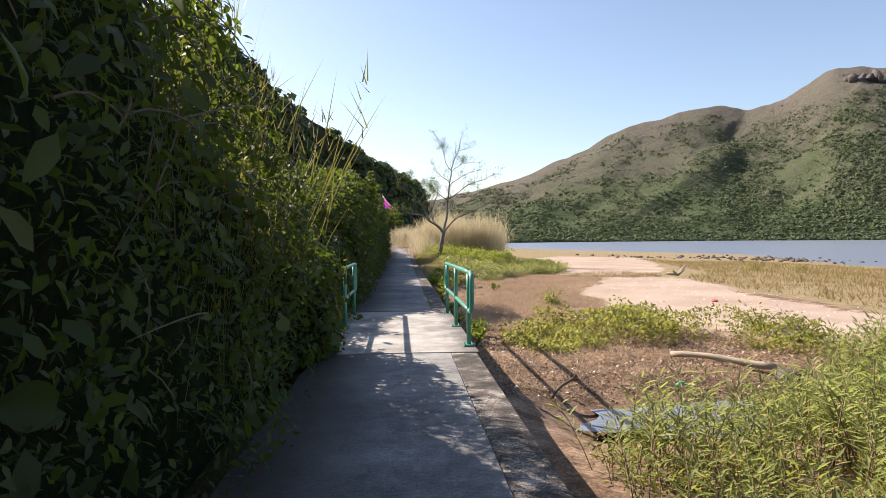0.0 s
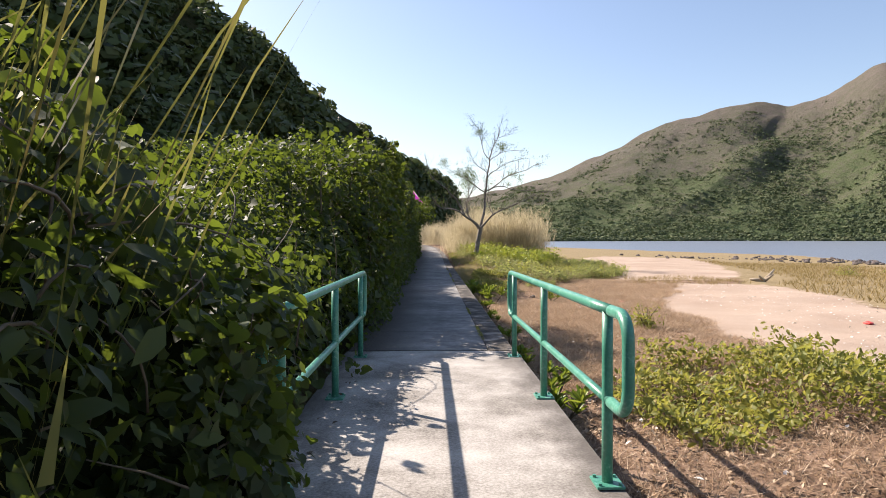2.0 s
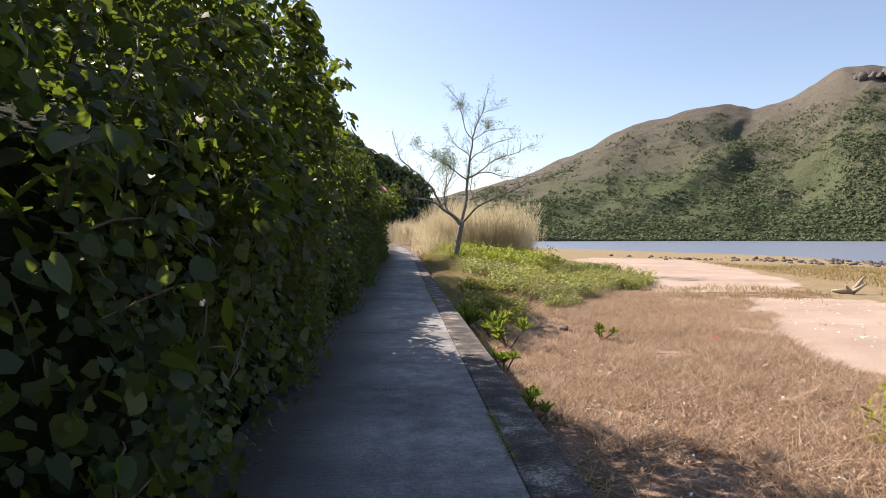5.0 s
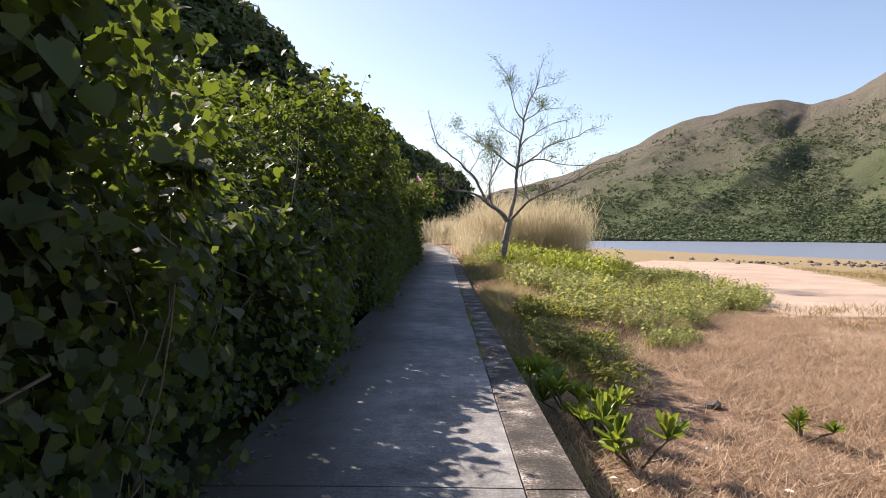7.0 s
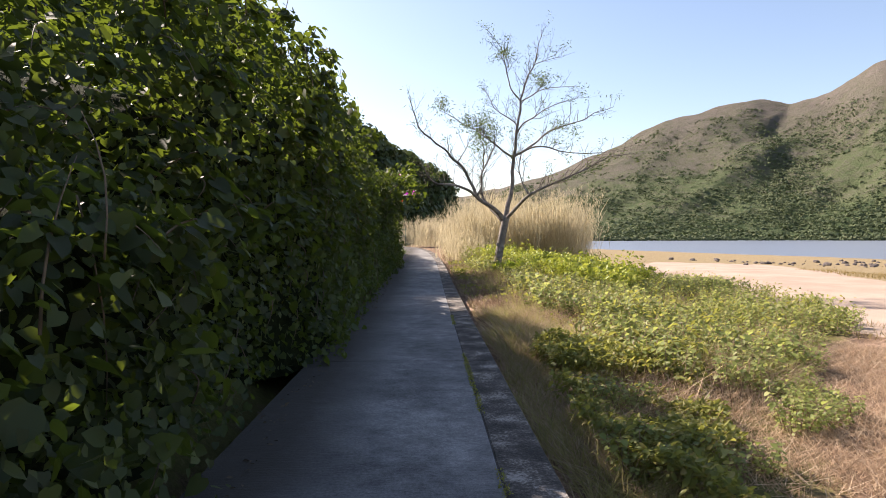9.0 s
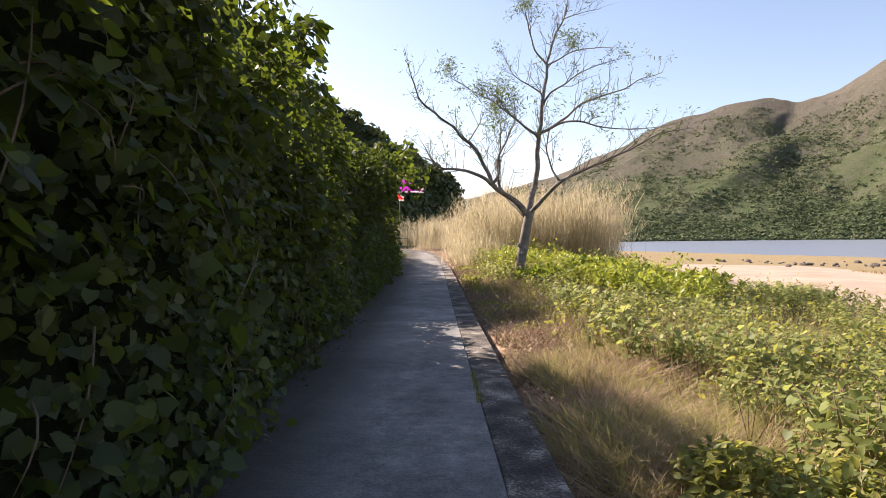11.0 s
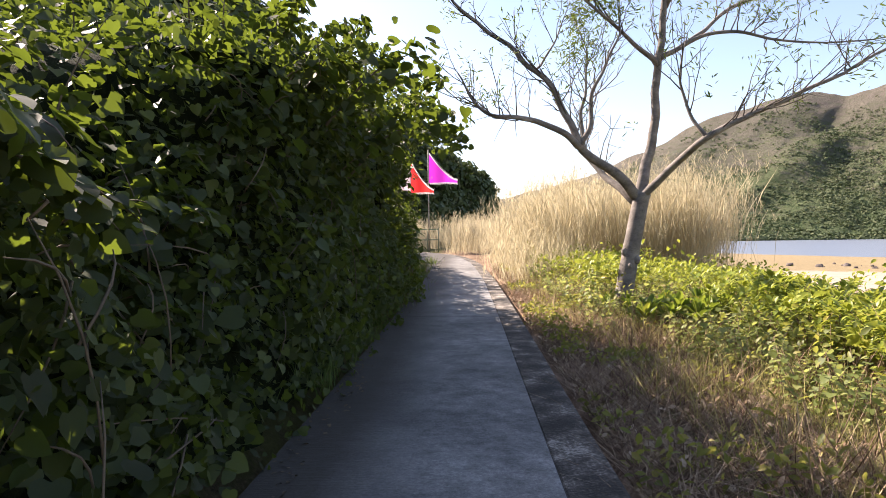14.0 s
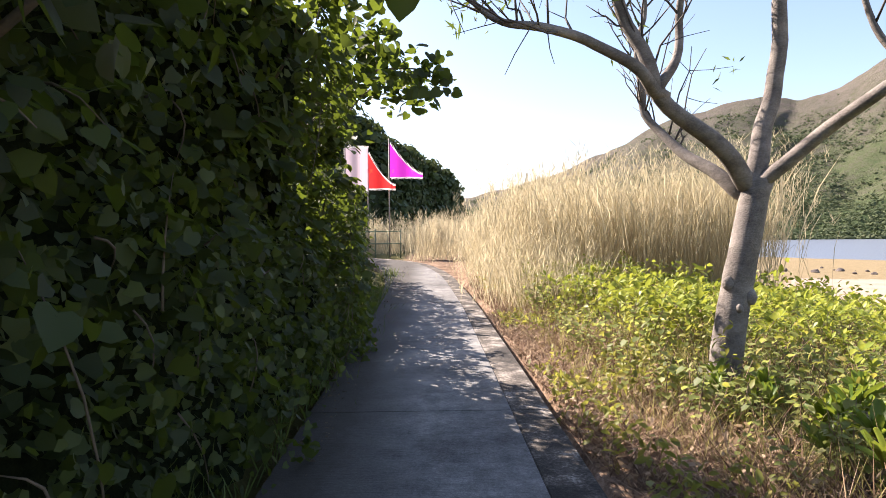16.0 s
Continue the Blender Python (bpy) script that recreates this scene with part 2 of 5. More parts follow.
def deck_material():
    """Pale worn concrete, blackened by damp along its open edges."""
    m, nt, b = node_material("deck_concrete")
    pos = nt.nodes.new("ShaderNodeTexCoord").outputs["Object"]
    sx = nt.nodes.new("ShaderNodeSeparateXYZ")
    nt.links.new(pos, sx.inputs[0])
    broad, grain = noise_node(nt, 1.6, 6, 0.65), noise_node(nt, 55, 4, 0.7)
    f = math_node(nt, 'ADD', math_node(nt, 'MULTIPLY', broad, 0.6), math_node(nt, 'MULTIPLY', grain, 0.4))
    col = ramp(nt, f, [(0.36, (0.10, 0.088, 0.075)), (0.46, (0.24, 0.22, 0.198)), (0.55, (0.36, 0.338, 0.312)), (0.68, (0.47, 0.45, 0.425))])
    e = math_node(nt, 'ADD', math_node(nt, 'ABSOLUTE', sx.outputs[0]), math_node(nt, 'MULTIPLY', noise_node(nt, 3.5, 6, 0.7, stretch=(1, 0.5, 1)), 0.9))
    mr = nt.nodes.new("ShaderNodeMapRange")
    mr.inputs[1].default_value, mr.inputs[2].default_value, mr.inputs[4].default_value = 1.12, 1.5, 0.85
    nt.links.new(e, mr.inputs[0])
    nt.links.new(mixed(nt, mr.outputs[0], col, (0.07, 0.06, 0.052)), b.inputs["Base Color"])
    b.inputs["Roughness"].default_value = 0.88
    bump(nt, b, grain, 0.4, 0.006)
    return m


DECK = deck_material()
JOINT = surface("joint_filler", [(0.3, (0.03, 0.027, 0.024)), (0.7, (0.09, 0.08, 0.07))], 6, 60, 0.95)
WOOD_OLD = surface("driftwood", [(0.3, (0.22, 0.17, 0.12)), (0.6, (0.40, 0.33, 0.25)), (0.8, (0.55, 0.48, 0.39))], 2, 40, 0.85, 0.5, 0.01, stretch=(0.3, 3, 3))
ROCK = surface("shore_rock", [(0.3, (0.02, 0.016, 0.015)), (0.5, (0.045, 0.036, 0.034)), (0.72, (0.11, 0.088, 0.08))], 1.4, 18, 0.85, 0.6, 0.03, islands=0.4)
DEBRIS = surface("weathered_plank", [(0.3, (0.28, 0.26, 0.24)), (0.7, (0.55, 0.53, 0.50))], 3, 40, 0.8)


def paint_green():
    m, nt, b = node_material("green_rail_paint")
    wear = noise_node(nt, 9, 8, 0.75)
    spots = noise_node(nt, 55, 3, 0.6)
    f = math_node(nt, 'MULTIPLY', wear, spots)
    col = ramp(nt, f, [(0.0, (0.03, 0.15, 0.105)), (0.26, (0.05, 0.225, 0.16)), (0.36, (0.12, 0.32, 0.25)), (0.45, (0.50, 0.56, 0.51))])
    nt.links.new(col, b.inputs["Base Color"])
    b.inputs["Roughness"].default_value = 0.38
    bump(nt, b, spots, 0.12, 0.002)
    return m


RAIL = paint_green()
FENCE_PAINT = surface("faded_fence_paint", [(0.3, (0.10, 0.14, 0.09)), (0.6, (0.22, 0.26, 0.17)), (0.8, (0.42, 0.42, 0.30))], 6, 50, 0.6)


def ground_material():
    """Dry turf, bare soil, sand and marsh grass; the regions come from the plan, their edges from noise."""
    m, nt, b = node_material("ground")
    broad, mid, fine = noise_node(nt, 0.35, 5), noise_node(nt, 2.6, 6, 0.65), noise_node(nt, 26, 6, 0.75)
    strand = noise_node(nt, 70, 3, 0.7, stretch=(1, 0.25, 1))
    f = math_node(nt, 'ADD', math_node(nt, 'MULTIPLY', mid, 0.5), math_node(nt, 'MULTIPLY', fine, 0.5))
    turf = ramp(nt, f, [(0.34, (0.045, 0.030, 0.020)), (0.47, (0.15, 0.095, 0.062)), (0.57, (0.31, 0.21, 0.145)), (0.68, (0.52, 0.39, 0.29))])
    sand = ramp(nt, math_node(nt, 'ADD', math_node(nt, 'MULTIPLY', broad, 0.6), math_node(nt, 'MULTIPLY', fine, 0.4)), [(0.3, (0.27, 0.195, 0.15)), (0.5, (0.37, 0.285, 0.225)), (0.7, (0.47, 0.375, 0.305))])
    gold = ramp(nt, math_node(nt, 'ADD', math_node(nt, 'MULTIPLY', mid, 0.5), math_node(nt, 'MULTIPLY', strand, 0.5)), [(0.3, (0.14, 0.108, 0.058)), (0.5, (0.235, 0.18, 0.10)), (0.7, (0.33, 0.262, 0.16))])
    green = ramp(nt, f, [(0.3, (0.05, 0.055, 0.018)), (0.55, (0.13, 0.12, 0.04)), (0.75, (0.24, 0.2, 0.09))])
    col = turf
    for name, c in (("green", green), ("gold", gold), ("sand", sand)):
        a = nt.nodes.new("ShaderNodeAttribute")
        a.attribute_name = name
        e = math_node(nt, 'ADD', a.outputs["Fac"], math_node(nt, 'MULTIPLY', math_node(nt, 'SUBTRACT', mid, 0.5), 0.9))
        mr = nt.nodes.new("ShaderNodeMapRange")
        mr.inputs[1].default_value, mr.inputs[2].default_value = 0.40, 0.60
        nt.links.new(e, mr.inputs[0])
        col = mixed(nt, mr.outputs[0], col, c)
    nt.links.new(col, b.inputs["Base Color"])
    b.inputs["Roughness"].default_value = 0.95
    b.inputs["Specular IOR Level"].default_value = 0.15
    bump(nt, b, f, 0.7, 0.05)
    return m


GROUND = ground_material()


def water_material():
    m, nt, b = node_material("lagoon_water")
    b.inputs["Base Color"].default_value = (0.16, 0.19, 0.24, 1)
    b.inputs["Roughness"].default_value = 0.3
    b.inputs["IOR"].default_value = 1.33
    bump(nt, b, noise_node(nt, 0.9, 4, 0.6, stretch=(1, 2.5, 1)), 0.35, 0.25)
    return m


WATER = water_material()


def hill_material(name, stops, scale):
    m, nt, b = node_material(name)
    broad, mid, fine = noise_node(nt, scale, 5), noise_node(nt, scale * 7, 6, 0.7), noise_node(nt, scale * 40, 4, 0.7)
    a = nt.nodes.new("ShaderNodeAttribute")
    a.attribute_name = "height"
    f = math_node(nt, 'ADD', math_node(nt, 'MULTIPLY', broad, 0.5), math_node(nt, 'ADD', math_node(nt, 'MULTIPLY', mid, 0.8), math_node(nt, 'MULTIPLY', fine, 0.6)))
    f = math_node(nt, 'ADD', math_node(nt, 'SUBTRACT', f, 0.68), math_node(nt, 'MULTIPLY', a.outputs["Fac"], 0.5))
    nt.links.new(ramp(nt, f, stops), b.inputs["Base Color"])
    b.inputs["Roughness"].default_value = 1.0
    b.inputs["Specular IOR Level"].default_value = 0.1
    bump(nt, b, math_node(nt, 'ADD', mid, fine), 0.9, 5.0)
    return m


# Far slope: distance haze is mixed into these colours, greyer and lighter.
HAZED_HILL = hill_material("hazed_scrub_hillside", [(0.08, (0.037, 0.060, 0.029)), (0.28, (0.072, 0.102, 0.046)), (0.44, (0.104, 0.122, 0.062)), (0.60, (0.122, 0.117, 0.084)), (0.85, (0.160, 0.136, 0.118))], 0.012)
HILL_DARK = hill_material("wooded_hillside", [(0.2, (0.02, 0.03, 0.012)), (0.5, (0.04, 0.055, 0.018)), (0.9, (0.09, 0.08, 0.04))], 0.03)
# Far trees: leaf colours lifted and greyed to carry the same haze.
HAZED_WOODS = leaf_material("hazed_far_tree_leaf", [(0.28, (0.048, 0.068, 0.042)), (0.46, (0.076, 0.102, 0.053)), (0.58, (0.112, 0.136, 0.066)), (0.75, (0.15, 0.152, 0.086))], (0.11, 0.16, 0.05), 0.8, 0.15, 0.75, grain=0.13)
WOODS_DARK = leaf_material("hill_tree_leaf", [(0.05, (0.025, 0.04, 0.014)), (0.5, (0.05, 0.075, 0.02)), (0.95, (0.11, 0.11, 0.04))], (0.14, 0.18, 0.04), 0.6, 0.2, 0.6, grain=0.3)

# ---------------------------------------------------------------- plan
WATER_Z = -1.2
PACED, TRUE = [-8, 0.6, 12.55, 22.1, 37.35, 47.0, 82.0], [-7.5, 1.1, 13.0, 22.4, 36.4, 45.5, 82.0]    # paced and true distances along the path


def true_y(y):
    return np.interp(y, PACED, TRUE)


def path_z(y):
    return 0.16 * step(37, 50, y) + 0.74 * step(48, 71, y)


def shore_x(y):
    return np.interp(y, [-400, 0, 40, 60, 95, 130, 180, 220, 260, 300, 420], [60, 45, 42, 45, 57, 50, 38, 22, 12, 12, 14])


def ground_z(x, y):
    """Height of the land: the flat beside the path, a mound round the tree, the shore, the foot of the wooded hill."""
    x, y = np.asarray(x, float), np.asarray(y, float)
    verge = -0.5 + 0.34 * step(25, 33, y) + (path_z(y) + 0.06) * step(30, 42, y)
    flat = -0.5 - 0.5 * step(14, 36, x) - 0.15 * step(70, 120, y)
    width = 3.0 + 5.5 * step(30, 46, y)
    z = verge + (flat - verge) * step(1.5, 1.5 + width, x - 0.8)
    z = z + 0.16 * np.exp(-((x - 4.6) / 3.6) ** 2 - ((y - 49.5) / 8.0) ** 2) * step(1.2, 2.6, x)
    z = z - 0.44 * np.exp(-((y - 8.2 - 0.12 * (x - 2)) / 1.05) ** 2) * step(1.2, 2.4, x) * (1 - step(5.2, 7.5, x))
    z = z + 0.06 * grid_noise(x, y, 0.35, 3) + 0.035 * grid_noise(x, y, 1.6, 4)
    sx = shore_x(y)
    z = z + (WATER_Z - 0.5 - z) * step(-9, 9, x - sx)
    left = path_z(y) - 0.05 + 0.10 * grid_noise(x, y, 0.6, 5) + 0.18 * np.maximum(-2.5 - x, 0)
    z = np.where(x < 0, left, z)
    under = path_z(y) - 0.34
    bend = step(53, 60, y)
    z = np.where((x > -1.5 - 9 * bend) & (x < 1.12) & (y < 86), np.minimum(z, under * (1 - bend) + (path_z(y) - 0.16) * bend), z)
    z = np.where((np.abs(x) < 1.12) & (y > 9.1) & (y < 13.2), np.minimum(z, -0.75), z)
    return np.where(x > 420, WATER_Z - 0.5, z)


def build_ground():
    xs = np.concatenate([np.linspace(-1500, -60, 12), np.linspace(-50, -8, 15), np.linspace(-6, -1.6, 10), np.linspace(-1.3, 0.9, 4), np.array([1.0, 1.14]), np.linspace(1.35, 16, 74), np.linspace(16.6, 48, 48), np.linspace(50, 100, 25), np.linspace(130, 2500, 14)])
    ys = np.concatenate([np.linspace(-1500, -30, 10), np.linspace(-25, -2, 12), np.linspace(-1.5, 62, 255), np.linspace(62.6, 100, 60), np.linspace(102, 300, 60), np.linspace(340, 3000, 12)])
    X, Y = np.meshgrid(xs, ys)
    Z = ground_z(X, Y)
    V = np.stack([X, Y, Z], -1).reshape(-1, 3)
    nx, ny = len(xs), len(ys)
    a = (np.arange(ny - 1)[:, None] * nx + np.arange(nx - 1)[None]).ravel()
    me = mesh_from("ground", V, np.stack([a, a + 1, a + nx + 1, a + nx], 1), True)
    x, y = V[:, 0], V[:, 1]
    n = 0.8 * grid_noise(x, y, 0.25, 8)
    # sandy flats: a near tongue and a farther one
    l1 = np.interp(y, [9, 11, 13, 15, 18, 22, 26, 29, 31], [9.5, 8.6, 6.4, 5.6, 5.4, 5.7, 6.3, 6.7, 7.8])
    r1 = np.interp(y, [6, 11, 15, 21, 26, 30, 31.5], [20, 15, 12.2, 11.4, 13.0, 12.8, 11.0])
    s1 = np.minimum(np.minimum(x - l1, r1 - x), np.minimum(y - 6, 31 - y)) + n
    l2 = np.interp(y, [33, 36, 46, 56, 64, 72], [8.6, 9.0, 10.3, 12.3, 14.2, 19])
    r2 = np.interp(y, [33, 38, 51, 60, 70], [13.5, 16, 21, 25, 26])
    s2 = np.minimum(np.minimum(x - l2, r2 - x), np.minimum(y - 33, 70 - y)) + n
    sand = np.clip(0.5 + 0.6 * np.maximum(s1, s2), 0, 1)
    gold = np.clip(0.5 + 0.5 * np.minimum(x - np.interp(y, [0, 15, 30, 34, 60, 90], [13, 12, 12, 14, 13, 12]), 70.0) + 0.3 * n, 0, 1)
    green = np.clip(0.5 + 0.6 * np.minimum(np.minimum(x - 2.1, np.interp(y, [26, 29, 33, 38, 44, 62], [2.6, 4.2, 7.0, 9.6, 11.2, 10.0]) - x), np.minimum(y - 26, 62 - y)) + n * 0.8, 0, 1)
    green = np.maximum(green, np.clip(0.5 + 0.5 * (-1.2 - x), 0, 1))
    for name, val in (("sand", sand), ("gold", gold), ("green", green)):
        at = me.attributes.new(name, 'FLOAT', 'POINT')
        at.data.foreach_set("value", val.astype(np.float32))
    return tagged(put("ground", me, GROUND), "dry brown grass flat with pale sand and marsh grass", "ground", kind="structure")


def build_water():
    V = [(-10, -600, WATER_Z), (2500, -600, WATER_Z), (2500, 2500, WATER_Z), (-10, 2500, WATER_Z)]
    tagged(put("water", mesh_from("water", V, [(0, 1, 2, 3)]), WATER), "calm blue lagoon water beyond the flats", "water", kind="structure")
    a = np.linspace(0, 2 * math.pi, 28, endpoint=False)
    r = 1 + 0.55 * np.array([wobble(math.cos(t) * 2.5, math.sin(t) * 2.5, 4) for t in a])
    V = np.stack([3.65 + 1.25 * r * np.cos(a), 8.5 + 0.15 * r * np.cos(a) + 0.72 * r * np.sin(a), np.full(28, -0.77)], 1)
    V = np.concatenate([V, [[3.65, 8.5, -0.77]]])
    F = [(28, k, (k + 1) % 28) for k in range(28)]
    tagged(put("puddle", mesh_from("puddle", V, F), WATER), "shallow puddle in the ditch beside the path", "water", kind="structure")


def loft_hill(name, foot, crest, material, label, nu, nv, rough, power, back=0.5, spurs=0.24, skew=1.6):
    """A hillside between the line of its foot and the line of its crest, with spurs and gullies."""
    u = np.linspace(0, 1, nu)
    fo = np.array([[np.interp(t * (len(foot) - 1), range(len(foot)), [p[k] for p in foot]) for k in range(3)] for t in u])
    cr = np.array([[np.interp(t * (len(crest) - 1), range(len(crest)), [p[k] for p in crest]) for k in range(3)] for t in u])
    w = max(3, nu // 26)
    ease = np.hanning(w + 2)[1:-1] / np.hanning(w + 2).sum()
    fo, cr = (np.stack([np.convolve(np.pad(q[:, k], (w // 2, w - 1 - w // 2), mode="edge"), ease, "valid") for k in range(3)], 1) for q in (fo, cr))
    v = np.linspace(0, 1 + back, nv)
    U, W = np.meshgrid(u, v, indexing="ij")
    w = np.minimum(W, 1)[..., None]
    P = fo[:, None] * (1 - W[..., None]) + cr[:, None] * W[..., None]
    rise = (cr - fo)[:, None, 2]
    P[..., 2] = fo[:, None, 2] + rise * (np.minimum(W, 1) ** power - 1.2 * np.maximum(W - 1, 0) ** 1.3)
    env = np.sin(np.pi * np.clip(W / 1.35, 0, 1)) ** 0.8
    spur = np.abs(grid_noise(U * 7 + W * skew, W * 0.5 + U, 1.0, 25, 3))
    P[..., 2] += rise * env * (-spurs * spur + 0.25 * spurs) * (W < 1.0) * (1 - step(0.8, 1.0, W)) + rough * env * grid_noise(P[..., 0], P[..., 1], 1 / (rough * 6), 22, 4)
    a = (np.arange(nu - 1)[:, None] * nv + np.arange(nv - 1)[None]).ravel()
    me = mesh_from(name, P.reshape(-1, 3), np.stack([a, a + nv, a + nv + 1, a + 1], 1), True)
    at = me.attributes.new("height", 'FLOAT', 'POINT')
    at.data.foreach_set("value", np.clip(W, 0, 1).astype(np.float32).ravel())
    tagged(put(name, me, material), label, "hill", kind="structure")
    return P, W


def crown_template(seed, n=46):
    """A small crown of leafy flakes round an uneven dome."""
    r = np.random.default_rng(seed)
    d = r.normal(size=(n, 3))
    d[:, 2] = np.abs(d[:, 2]) * 0.9 - 0.15
    d /= np.linalg.norm(d, axis=1, keepdims=True)
    c = d * (0.55 + 0.45 * r.random(n))[:, None]
    t = np.cross(d, r.normal(size=(n, 3)))
    t /= np.linalg.norm(t, axis=1, keepdims=True)
    s = np.cross(d, t)
    k = ((0.18 + 0.2 * r.random(n)) * min(1.0, (46 / n) ** 0.5 * 1.05))[:, None]
    tilt = d * (r.normal(size=n) * 0.12)[:, None]
    V = np.stack([c - t * k + tilt, c + s * k * 0.8, c + t * k - tilt, c - s * k * 0.7], 1).reshape(-1, 3)
    b = (np.arange(n) * 4)[:, None]
    F = np.concatenate([b + [[0, 1, 2]], b + [[0, 2, 3]]])
    return V, F


def zturn(n, tilt=0.15):
    a = rng.random(n) * 2 * math.pi
    R = np.zeros((n, 3, 3))
    R[:, 0, 0], R[:, 0, 1], R[:, 1, 0], R[:, 1, 1], R[:, 2, 2] = np.cos(a), -np.sin(a), np.sin(a), np.cos(a), 1
    R[:, 0, 2], R[:, 1, 2] = rng.normal(0, tilt, n), rng.normal(0, tilt, n)
    return R


def woods(name, P, W, count, lo, hi, size, material, label, seed, flakes=44, stretch=(0.0, 1.0)):
    """Trees and scrub over a hillside, thicker towards its foot."""
    nu, nv = P.shape[:2]
    pieces = []
    for k in range(3):
        n = count // 3
        i, w = (stretch[0] + (stretch[1] - stretch[0]) * rng.random(n)) * (nu - 1.01), (lo + (hi - lo) * rng.random(n) ** 1.15)
        j = np.clip(w / W.max() * (nv - 1), 0, nv - 1.01)
        i0, j0 = i.astype(int), j.astype(int)
        fi, fj = (i - i0)[:, None], (j - j0)[:, None]
        pos = P[i0, j0] * (1 - fi) * (1 - fj) + P[i0 + 1, j0] * fi * (1 - fj) + P[i0, j0 + 1] * (1 - fi) * fj + P[i0 + 1, j0 + 1] * fi * fj
        g = grid_noise(pos[:, 0], pos[:, 1], 1 / (size * 9), seed)
        keep = 1.5 * g > -0.45 + 0.75 * ((w - lo) / (hi - lo)) ** 1.3 + rng.normal(0, 0.22, n)
        pos = pos[keep]
        s = size * (0.45 + 0.9 * rng.random(len(pos)) ** 2)
        pieces.append(scattered(crown_template(seed + k, flakes), pos, zturn(len(pos)), np.stack([s, s, s * 0.8], 1)))
    tagged(put(name, mesh_from(name, *join(*pieces)), material), label, "trees", kind="stuff")


def far_point(az, elev, dist, y0=4.0):
    a = radians(az)
    return (dist * math.sin(a), y0 + dist * math.cos(a), 1.4 + dist * math.tan(radians(elev)))


def build_hills():
    crest = [far_point(*p) for p in ((-6, 3.2, 1000), (3, 3.8, 1000), (7.2, 4.5, 980), (10.3, 5.2, 960), (14.4, 7.0, 980), (19.4, 9.4, 1020), (24.2, 10.6, 1050), (28.2, 10.8, 1080), (29.8, 10.4, 1080), (32.7, 11.0, 1080), (35.8, 12.7, 1050), (37.8, 13.0, 1050), (40, 12.4, 1040), (48, 11.0, 1000), (62, 10.0, 950), (85, 8.0, 950))]
    foot = [(*far_point(a, 0, d)[:2], WATER_Z + 0.3) for a, d in ((-6, 420), (3, 440), (7.2, 455), (10.3, 480), (14.4, 520), (19.4, 560), (24.2, 600), (28.2, 620), (29.8, 630), (32.7, 640), (35.8, 650), (37.8, 650), (40, 650), (48, 660), (62, 640), (85, 640))]
    P, W = loft_hill("hill_far", foot, crest, HAZED_HILL, "scrub-covered mountain across the lagoon", 320, 120, 15, 1.15, spurs=0.075, skew=-2.4)
    woods("far_woodland", P, W, 27000, 0.0, 0.9, 3.6, HAZED_WOODS, "dark green scrub woodland on the far mountainside", 31, 9)
    woods("far_mangrove", P, W, 3200, -0.001, 0.03, 3.6, HAZED_WOODS, "low green mangrove belt along the far shore", 41, 16)
    crest = [(-130, -30, 52), (-105, 30, 55), (-78, 70, 52), (-55, 100, 46), (-42, 124, 45), (-28, 153, 36), (-15, 185, 29), (-3, 225, 25.5), (8, 262, 22), (16, 285, 3)]
    foot = [(-22, -30, 2), (-18, 10, 2), (-16, 40, 2), (-15, 70, 2), (-13, 100, 1.5), (-11, 130, 1), (-9, 165, 0.6), (-3, 205, 0), (8, 245, -1), (18, 275, -1)]
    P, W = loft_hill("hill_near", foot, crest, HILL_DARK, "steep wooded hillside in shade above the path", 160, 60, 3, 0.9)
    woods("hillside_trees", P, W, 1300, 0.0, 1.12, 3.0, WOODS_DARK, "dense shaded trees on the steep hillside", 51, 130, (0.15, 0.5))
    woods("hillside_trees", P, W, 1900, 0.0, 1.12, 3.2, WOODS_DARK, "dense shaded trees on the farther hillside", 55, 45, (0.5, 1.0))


build_ground()
build_water()
build_hills()

# ---------------------------------------------------------------- path, bridge deck, rails
CENTRE = bent([(0, -12, 0), (0, 10, 0), (0, 30, 0), (0, 48, 0), (-0.1, 54, 0), (-0.5, 59.5, 0), (-1.6, 63.5, 0), (-4.0, 66.2, 0), (-8, 67.3, 0), (-15, 67.8, 0)], 12)


def along(y0, y1, n):
    """Points and sideways normals of the path's middle line between two stretches of y (or its bent end)."""
    L = [0.0]
    for a, b in zip(CENTRE, CENTRE[1:]):
        L.append(L[-1] + (b - a).length)
    out = []
    for s in np.linspace(y0 + 12, y1 + 12, n):
        k = min(max(int(np.searchsorted(L, s)) - 1, 0), len(CENTRE) - 2)
        t = (s - L[k]) / max(L[k + 1] - L[k], 1e-6)
        p = CENTRE[k].lerp(CENTRE[k + 1], t)
        d = (CENTRE[k + 1] - CENTRE[k]).normalized()
        out.append((p, Vector((d.y, -d.x, 0))))
    return out


